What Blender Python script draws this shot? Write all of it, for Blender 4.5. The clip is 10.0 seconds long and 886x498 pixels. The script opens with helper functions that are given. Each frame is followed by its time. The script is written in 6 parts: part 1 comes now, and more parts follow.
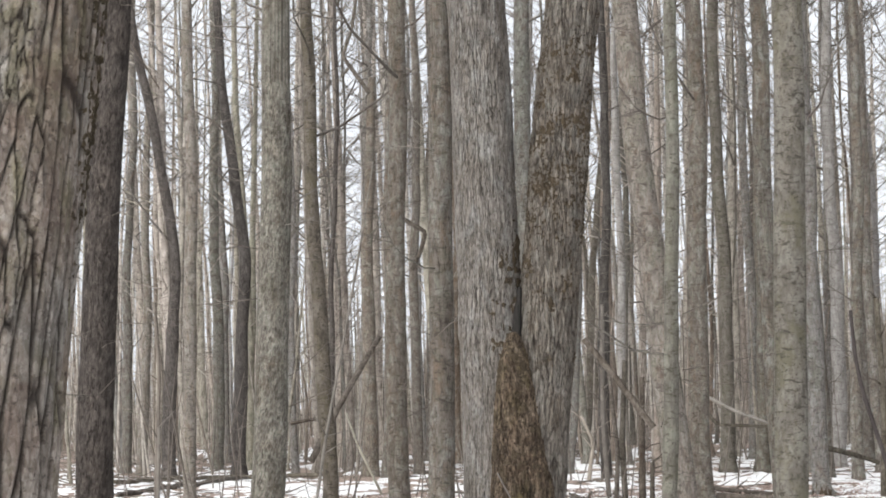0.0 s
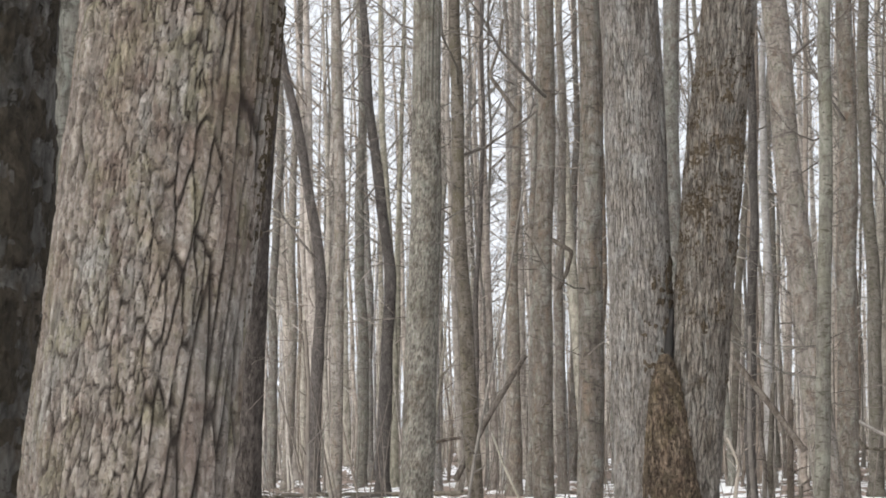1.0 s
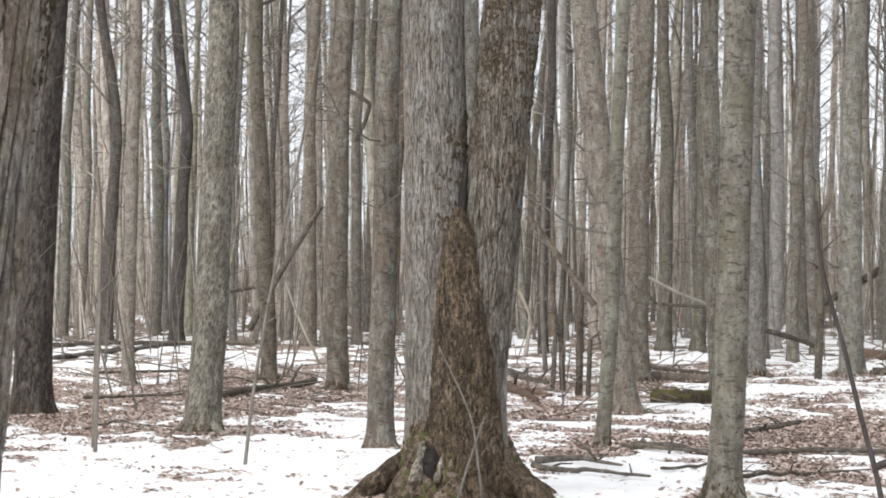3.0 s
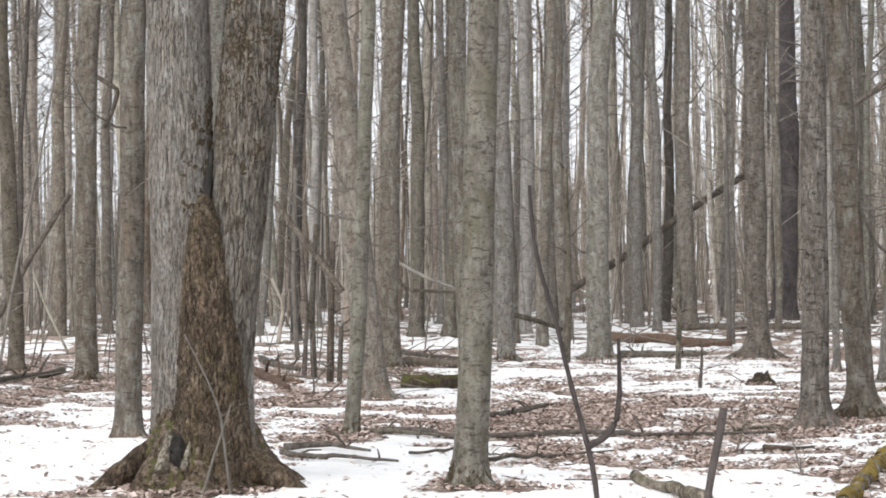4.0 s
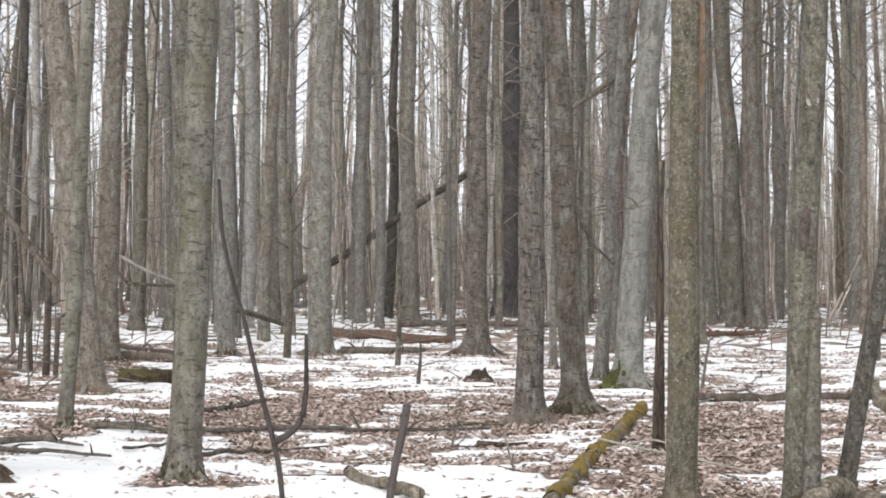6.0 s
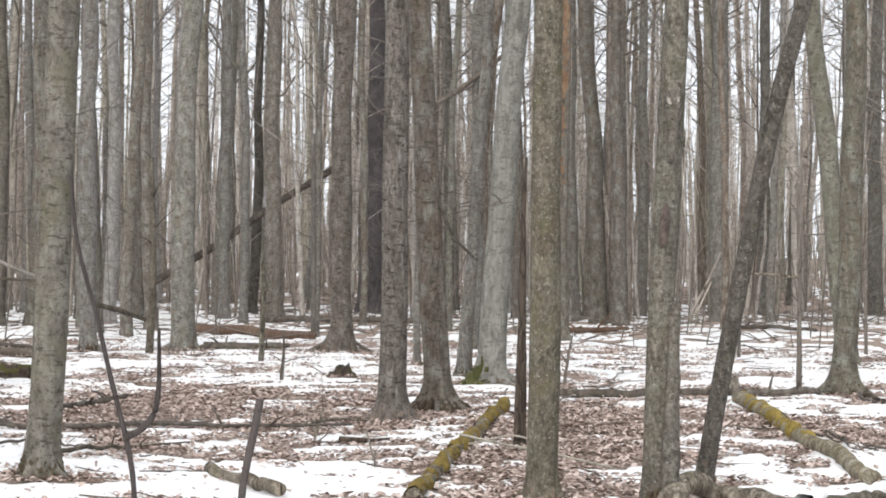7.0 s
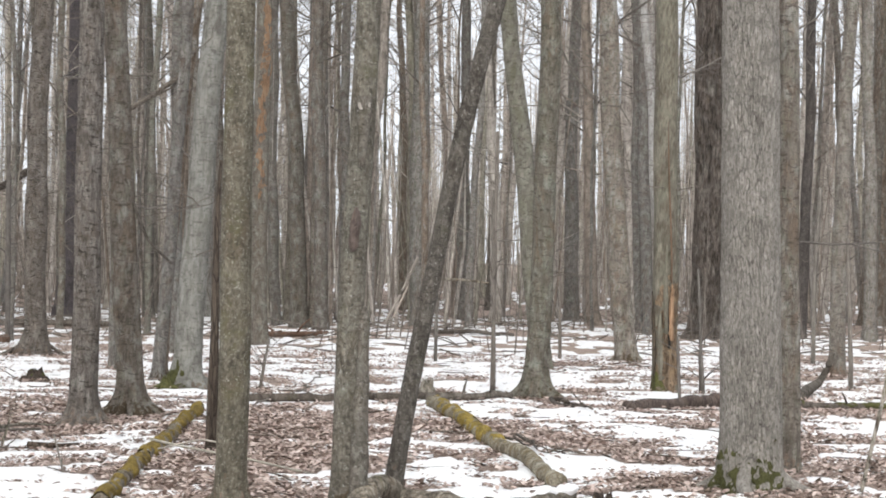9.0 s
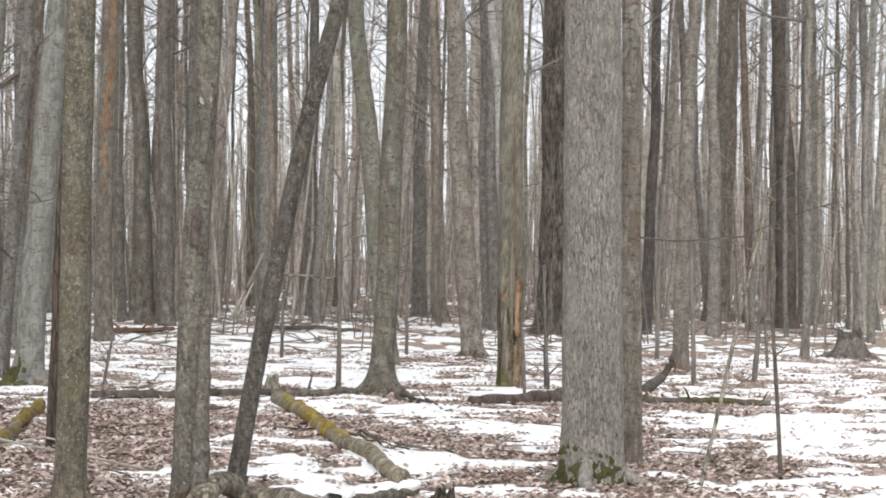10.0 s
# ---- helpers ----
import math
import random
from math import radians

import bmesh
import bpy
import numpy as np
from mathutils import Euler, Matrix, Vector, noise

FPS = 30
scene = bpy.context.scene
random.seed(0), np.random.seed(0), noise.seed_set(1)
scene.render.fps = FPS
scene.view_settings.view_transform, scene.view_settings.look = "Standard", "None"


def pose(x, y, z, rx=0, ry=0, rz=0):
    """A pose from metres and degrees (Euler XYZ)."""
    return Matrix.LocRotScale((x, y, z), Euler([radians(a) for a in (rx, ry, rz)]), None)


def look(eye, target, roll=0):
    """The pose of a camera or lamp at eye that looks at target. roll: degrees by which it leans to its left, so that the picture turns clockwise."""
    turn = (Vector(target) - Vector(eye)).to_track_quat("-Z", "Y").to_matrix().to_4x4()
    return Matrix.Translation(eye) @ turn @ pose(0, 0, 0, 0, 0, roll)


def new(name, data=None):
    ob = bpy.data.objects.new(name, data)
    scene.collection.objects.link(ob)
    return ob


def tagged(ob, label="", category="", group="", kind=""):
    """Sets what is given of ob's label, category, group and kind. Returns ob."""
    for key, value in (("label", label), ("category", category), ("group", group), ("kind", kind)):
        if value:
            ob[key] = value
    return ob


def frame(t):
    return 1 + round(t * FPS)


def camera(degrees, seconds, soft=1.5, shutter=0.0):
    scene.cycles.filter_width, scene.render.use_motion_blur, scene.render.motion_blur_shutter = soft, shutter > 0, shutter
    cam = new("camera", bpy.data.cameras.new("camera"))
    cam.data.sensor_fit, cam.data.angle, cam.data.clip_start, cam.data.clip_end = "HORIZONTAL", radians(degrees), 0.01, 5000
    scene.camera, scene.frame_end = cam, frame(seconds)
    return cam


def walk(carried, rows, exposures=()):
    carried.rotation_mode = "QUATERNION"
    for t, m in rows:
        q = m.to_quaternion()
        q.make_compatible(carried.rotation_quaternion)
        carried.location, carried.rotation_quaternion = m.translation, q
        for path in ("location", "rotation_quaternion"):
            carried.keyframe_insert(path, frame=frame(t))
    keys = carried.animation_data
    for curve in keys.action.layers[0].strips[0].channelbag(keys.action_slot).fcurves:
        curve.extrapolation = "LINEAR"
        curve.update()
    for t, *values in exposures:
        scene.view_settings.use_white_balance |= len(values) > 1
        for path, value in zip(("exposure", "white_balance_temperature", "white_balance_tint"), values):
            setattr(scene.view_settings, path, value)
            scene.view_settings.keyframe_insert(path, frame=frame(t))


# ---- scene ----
# A leafless hardwood forest in late winter: old snow in patches over brown leaf litter, overcast sky.
cam = camera(22.9, 10.0, soft=1.8)
walk(cam, [
    (0, look((-0.046, 0.005, 1.491), (-2.811, 9.588, 2.199), -1.59)),
    (0.5, look((-0.079, 0.001, 1.496), (-3.182, 9.479, 2.227), -0.89)),
    (1, look((-0.111, -0.007, 1.503), (-3.490, 9.370, 2.309), -0.86)),
    (1.5, look((-0.118, -0.006, 1.507), (-3.574, 9.349, 2.242), -0.72)),
    (2, look((-0.113, 0.002, 1.505), (-3.400, 9.437, 1.924), -0.73)),
    (2.2, look((-0.112, 0.002, 1.505), (-3.338, 9.461, 1.834), -0.44)),
    (3.3, look((-0.071, -0.003, 1.502), (-2.232, 9.760, 1.581), 0.02)),
    (3.5, look((-0.057, -0.004, 1.500), (-2.000, 9.805, 1.568), 0.11)),
    (4, look((-0.027, -0.004, 1.500), (-1.446, 9.894, 1.556), -0.48)),
    (4.5, look((-0.011, -0.002, 1.499), (-0.983, 9.951, 1.557), -0.72)),
    (5, look((0.005, 0.002, 1.501), (-0.501, 9.989, 1.537), -0.51)),
    (5.2, look((0.009, 0.004, 1.501), (-0.375, 9.996, 1.537), -0.39)),
    (6.3, look((0.039, 0.013, 1.499), (-0.022, 10.013, 1.532), 0.55)),
    (6.5, look((0.042, 0.012, 1.499), (0.115, 10.012, 1.531), 0.57)),
    (7, look((0.050, 0.004, 1.499), (0.490, 9.994, 1.519), 0.60)),
    (7.5, look((0.063, -0.004, 1.496), (0.825, 9.967, 1.497), 0.71)),
    (8, look((0.088, -0.005, 1.499), (1.219, 9.931, 1.537), 0.57)),
    (8.5, look((0.110, -0.004, 1.500), (1.612, 9.882, 1.570), 0.72)),
    (9, look((0.133, -0.002, 1.500), (1.912, 9.838, 1.558), 1.03)),
    (9.5, look((0.159, -0.001, 1.501), (2.263, 9.775, 1.551), 1.07)),
    (10, look((0.177, 0.003, 1.500), (2.628, 9.698, 1.552), 1.07)),
], exposures=[(0, 1.95, 6600, 8), (7, 1.95, 6600, 8), (10, 1.88, 6600, 8)])

# ---- light: overcast sky and a weak, very wide sun ----
SUN_ELEVATION, SUN_ROTATION = radians(48), radians(200)
world = bpy.data.worlds.new("overcast_sky")
scene.world = world
world.use_nodes = True
wn, wl = world.node_tree.nodes, world.node_tree.links
wn.clear()
sky = wn.new("ShaderNodeTexSky")
sky.sky_type, sky.sun_disc = "NISHITA", False
sky.sun_elevation, sky.sun_rotation = SUN_ELEVATION, SUN_ROTATION
sky.air_density, sky.dust_density, sky.ozone_density = 1.0, 2.0, 1.0
grey = wn.new("ShaderNodeHueSaturation")
grey.inputs["Saturation"].default_value = 0.2
wback = wn.new("ShaderNodeBackground")
wback.inputs["Strength"].default_value = 0.12
wout = wn.new("ShaderNodeOutputWorld")
wcoord, lift = wn.new("ShaderNodeTexCoord"), wn.new("ShaderNodeVectorMath")  # cloud evens the sky out towards the horizon
lift.operation, lift.inputs[1].default_value = "ADD", (0, 0, 0.45)
wl.new(wcoord.outputs["Generated"], lift.inputs[0])
wl.new(lift.outputs[0], sky.inputs["Vector"])
wl.new(sky.outputs[0], grey.inputs["Color"])
wl.new(grey.outputs[0], wback.inputs["Color"])
wl.new(wback.outputs[0], wout.inputs["Surface"])
sun = new("sun", bpy.data.lights.new("sun", "SUN"))
sun.data.energy, sun.data.angle, sun.data.color = 0.5, radians(60), (1.0, 0.97, 0.93)
sun.rotation_euler = (radians(90) - SUN_ELEVATION, 0, radians(180) - SUN_ROTATION)


# ---- materials ----
def node_mat(name):
    m = bpy.data.materials.new(name)
    m.use_nodes = True
    n, l = m.node_tree.nodes, m.node_tree.links
    return m, n, l, n["Principled BSDF"]


def noise_node(n, l, vec, scale, detail=5.0, rough=0.6, distort=0.0):
    t = n.new("ShaderNodeTexNoise")
    t.inputs["Scale"].default_value, t.inputs["Detail"].default_value = scale, detail
    t.inputs["Roughness"].default_value, t.inputs["Distortion"].default_value = rough, distort
    l.new(vec, t.inputs["Vector"])
    return t.outputs["Fac"]


def ramp_node(n, l, fac, stops):
    r = n.new("ShaderNodeValToRGB")
    while len(r.color_ramp.elements) < len(stops):
        r.color_ramp.elements.new(0.5)
    for e, (p, c) in zip(r.color_ramp.elements, stops):
        e.position, e.color = p, (*c, 1) if len(c) == 3 else c
    l.new(fac, r.inputs["Fac"])
    return r.outputs["Color"]


def mix_node(n, l, fac, a, b, mode="MIX"):
    x = n.new("ShaderNodeMix")
    x.data_type, x.blend_type = "RGBA", mode
    for sock, v in ((x.inputs["Factor"], fac), (x.inputs["A"], a), (x.inputs["B"], b)):
        if hasattr(v, "is_linked"):
            l.new(v, sock)
        elif isinstance(v, (int, float)):
            sock.default_value = v
        else:
            sock.default_value = (*v, 1)
    return x.outputs["Result"]


def mapped(n, l, scale):
    c = n.new("ShaderNodeTexCoord")
    m = n.new("ShaderNodeMapping")
    m.inputs["Scale"].default_value = scale
    l.new(c.outputs["Object"], m.inputs["Vector"])
    return m.outputs["Vector"], c.outputs["Object"]


def random_value(n, l, colour, low=0.82, high=1.15, tinted=True):
    """Each tree a little lighter or darker, greener or browner; its parts share one place and so one tone."""
    info = n.new("ShaderNodeObjectInfo")
    w = n.new("ShaderNodeTexWhiteNoise")
    w.noise_dimensions = "3D"
    l.new(info.outputs["Location"], w.inputs["Vector"])
    r = n.new("ShaderNodeMapRange")
    r.inputs["To Min"].default_value, r.inputs["To Max"].default_value = low, high
    l.new(w.outputs["Value"], r.inputs["Value"])
    parts = n.new("ShaderNodeSeparateColor")
    l.new(w.outputs["Color"], parts.inputs["Color"])
    tint = ramp_node(n, l, parts.outputs["Green"], [(0.0, (1.04, 0.985, 0.965)), (0.3, (1.01, 1.0, 1.015)), (0.55, (1.0, 1.0, 1.05)), (0.85, (0.99, 1.0, 1.01)), (1.0, (0.975, 0.995, 0.95))])
    h = n.new("ShaderNodeHueSaturation")
    l.new(r.outputs["Result"], h.inputs["Value"])
    l.new(mix_node(n, l, 1.0 if tinted else 0.0, colour, tint, "MULTIPLY"), h.inputs["Color"])
    return h.outputs["Color"]


def bark(name, dark, mid, light, grain=40.0, stretch=5.0, bump=0.6, crack=0.0, crack_stretch=6.0, crack_w=0.07, crack_amt=0.85, flake=0.0, stain=None, stain_at=0.55, scars=0.0, spots=None, spots_at=0.66, depth=0.015, mottle=0.55, island=False, hair=0.0, hair_stretch=7.0, hair_amt=0.85, hair_w=0.10, low=None, widen=0.04, tones=(), flake_amt=0.6, fissures=(), hue_scale=6.0, specks=0.0, spot_scale=27.0, plate_amt=0.7, furrow_amt=0.85):
    """Bark: fibres drawn out along the stem, flakes, cracks, mottling, short scars across, stains of moss or lichen."""
    m, n, l, p = node_mat(name)
    vec, obj = mapped(n, l, (1, 1, 1 / stretch))
    fine = noise_node(n, l, vec, grain, 7, 0.7, 0.5)
    colour = ramp_node(n, l, fine, [(0.30, low or dark), (0.47, mid), (0.68, light)])
    mvec, _ = mapped(n, l, (1, 1, 0.55))
    patchy = noise_node(n, l, mvec, 8.5, 5, 0.65, 0.4)
    colour = mix_node(n, l, mottle, colour, ramp_node(n, l, patchy, [(0.34, (0.35, 0.34, 0.32)), (0.5, (0.9, 0.9, 0.9)), (0.66, (1.35, 1.34, 1.32))]), "MULTIPLY")
    broad = noise_node(n, l, obj, 1.7, 4, 0.6)
    colour = mix_node(n, l, ramp_node(n, l, broad, [(0.4, (0, 0, 0)), (0.7, (0.45, 0.45, 0.45))]), colour, light)
    for i, tone in enumerate(tones):  # patches of other hues
        hue_at, _ = mapped(n, l, (1, 1, 0.5))
        fac = noise_node(n, l, hue_at, hue_scale + 3.7 * i, 6, 0.7, 0.5)
        colour = mix_node(n, l, ramp_node(n, l, fac, [(0.50, (0, 0, 0)), (0.64, (0.75, 0.75, 0.75))]), colour, tone)
    height = fine

    def add(x, y, k):
        mm = n.new("ShaderNodeMath")
        mm.operation = "MULTIPLY_ADD"
        mm.inputs[1].default_value = k
        l.new(x, mm.inputs[0])
        l.new(y, mm.inputs[2])
        return mm.outputs[0]

    def warped(scale, z_stretch, amount):
        v, _ = mapped(n, l, (1, 1, 1 / z_stretch))
        t = n.new("ShaderNodeTexNoise")
        t.inputs["Scale"].default_value, t.inputs["Detail"].default_value = scale * 0.6, 4
        l.new(v, t.inputs["Vector"])
        s = n.new("ShaderNodeVectorMath")
        s.operation, s.inputs["Scale"].default_value = "SCALE", amount / scale
        l.new(t.outputs["Color"], s.inputs[0])
        w = n.new("ShaderNodeVectorMath")
        w.operation = "ADD"
        l.new(v, w.inputs[0])
        l.new(s.outputs[0], w.inputs[1])
        return w.outputs[0]

    if flake:
        v = n.new("ShaderNodeTexVoronoi")
        v.inputs["Scale"].default_value = flake
        l.new(warped(flake, 1.7, 1.8), v.inputs["Vector"])
        colour = mix_node(n, l, flake_amt, colour, ramp_node(n, l, v.outputs["Color"], [(0.1, (0.62, 0.58, 0.54)), (0.9, (1.4, 1.38, 1.36))]), "MULTIPLY")
        height = add(v.outputs["Color"], height, 0.8)
    for k, (scale, along, width, amount) in enumerate(fissures):  # long branching furrows that come and go
        at, _ = mapped(n, l, (1, 1, 1 / along))
        ridge = noise_node(n, l, at, scale, 4, 0.6, 0.6)
        dist = n.new("ShaderNodeMath")
        dist.operation, dist.inputs[1].default_value = "SUBTRACT", 0.5
        l.new(ridge, dist.inputs[0])
        size = n.new("ShaderNodeMath")
        size.operation = "ABSOLUTE"
        l.new(dist.outputs[0], size.inputs[0])
        come = noise_node(n, l, obj, 4.0 + 3 * k, 3, 0.5)
        gap = ramp_node(n, l, size.outputs[0], [(0.0, (0, 0, 0)), (width, (1, 1, 1))])
        line = ramp_node(n, l, gap, [(0.0, (amount,) * 3), (1.0, (0, 0, 0))])
        line = mix_node(n, l, 1.0, line, ramp_node(n, l, come, [(0.36, (0.15, 0.15, 0.15)), (0.56, (1, 1, 1))]), "MULTIPLY")
        colour = mix_node(n, l, line, colour, tuple(c * 0.7 for c in dark))
        height = add(gap, height, 1.0 + 0.4 * (k == 0))
    if specks:  # fine dark ticks and pits
        at, _ = mapped(n, l, (1, 1, 1.6))
        pit = noise_node(n, l, at, 46.0, 4, 0.65)
        colour = mix_node(n, l, ramp_node(n, l, pit, [(0.585, (0, 0, 0)), (0.66, (specks,) * 3)]), colour, dark)
        fleck = noise_node(n, l, at, 31.0, 5, 0.7)
        colour = mix_node(n, l, ramp_node(n, l, fleck, [(0.60, (0, 0, 0)), (0.68, (specks * 0.7,) * 3)]), colour, tuple(min(c * 1.25, 0.6) for c in light))
    if crack:
        v = n.new("ShaderNodeTexVoronoi")
        v.feature, v.inputs["Scale"].default_value = "DISTANCE_TO_EDGE", crack
        l.new(warped(crack, crack_stretch, 1.0), v.inputs["Vector"])
        come = noise_node(n, l, obj, 5.0, 3, 0.5)
        wide = n.new("ShaderNodeMath")
        wide.operation = "MULTIPLY_ADD"
        wide.inputs[1].default_value, wide.inputs[2].default_value = -2.0 * widen, widen
        l.new(come, wide.inputs[0])
        edge = add(v.outputs["Distance"], wide.outputs[0], 1.0)
        gap = ramp_node(n, l, edge, [(0.0, (0, 0, 0)), (crack_w, (1, 1, 1))])
        inv = ramp_node(n, l, gap, [(0.0, (crack_amt,) * 3), (1.0, (0, 0, 0))])
        colour = mix_node(n, l, inv, colour, tuple(c * 0.55 for c in dark))
        height = add(gap, height, 1.3)
    if hair:
        v = n.new("ShaderNodeTexVoronoi")
        v.feature, v.inputs["Scale"].default_value = "DISTANCE_TO_EDGE", hair
        l.new(warped(hair, hair_stretch, 1.0), v.inputs["Vector"])
        colour = mix_node(n, l, ramp_node(n, l, v.outputs["Distance"], [(0.0, (hair_amt,) * 3), (hair_w, (0, 0, 0))]), colour, tuple(c * 0.8 for c in dark))
        height = add(ramp_node(n, l, v.outputs["Distance"], [(0.0, (0, 0, 0)), (hair_w * 1.4, (1, 1, 1))]), height, 1.0)
    if scars:
        bvec, _ = mapped(n, l, (8.0, 8.0, 21.0))
        ring = noise_node(n, l, bvec, 1.5, 4, 0.6, 0.8)
        colour = mix_node(n, l, ramp_node(n, l, ring, [(0.55, (0, 0, 0)), (0.63, (scars,) * 3)]), colour, dark)
    if stain:
        s = noise_node(n, l, obj, 3.3, 7, 0.75, 0.3)
        colour = mix_node(n, l, ramp_node(n, l, s, [(stain_at, (0, 0, 0)), (stain_at + 0.12, (0.8, 0.8, 0.8))]), colour, stain)
    if spots:
        s = noise_node(n, l, obj, spot_scale, 4, 0.7)
        colour = mix_node(n, l, ramp_node(n, l, s, [(spots_at - 0.05, (0, 0, 0)), (spots_at + 0.02, (0.85, 0.85, 0.85))]), colour, spots)
    plate, furrow = n.new("ShaderNodeAttribute"), n.new("ShaderNodeAttribute")  # a tone for each bark plate, and a darker colour in the furrows between
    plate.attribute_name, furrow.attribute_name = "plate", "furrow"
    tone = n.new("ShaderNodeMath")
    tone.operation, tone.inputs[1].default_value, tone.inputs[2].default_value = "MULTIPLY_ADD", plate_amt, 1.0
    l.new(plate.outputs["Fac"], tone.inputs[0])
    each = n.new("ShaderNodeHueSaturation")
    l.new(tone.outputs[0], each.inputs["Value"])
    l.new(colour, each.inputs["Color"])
    furrow_mix = n.new("ShaderNodeMath")
    furrow_mix.operation, furrow_mix.inputs[1].default_value = "MULTIPLY", furrow_amt
    l.new(furrow.outputs["Fac"], furrow_mix.inputs[0])
    colour = mix_node(n, l, furrow_mix.outputs[0], each.outputs["Color"], tuple(c * 0.75 for c in dark))
    if island:
        g = n.new("ShaderNodeNewGeometry")
        colour = mix_node(n, l, 1.0, colour, ramp_node(n, l, g.outputs["Random Per Island"], [(0.0, (0.55, 0.48, 0.42)), (0.2, (1.15, 1.13, 1.1)), (0.4, (0.8, 0.83, 0.72)), (0.55, (1.04, 0.99, 0.93)), (0.75, (1.3, 1.32, 1.3)), (0.9, (0.7, 0.64, 0.58)), (1.0, (1.35, 1.35, 1.34))]), "MULTIPLY")
    single = name in ("plated_maple_bark", "furrowed_old_bark", "furrowed_grey_bark", "dark_mossy_seam", "ridged_grey_bark", "mottled_dark_bark")
    l.new(random_value(n, l, colour, 0.68 if single else 0.54, 0.70 if single else 0.82, not single), p.inputs["Base Color"])
    p.inputs["Roughness"].default_value = 0.92
    p.inputs["Specular IOR Level"].default_value = 0.2
    bmp = n.new("ShaderNodeBump")
    bmp.inputs["Strength"].default_value, bmp.inputs["Distance"].default_value = bump, depth
    l.new(height, bmp.inputs["Height"])
    l.new(bmp.outputs[0], p.inputs["Normal"])
    return m


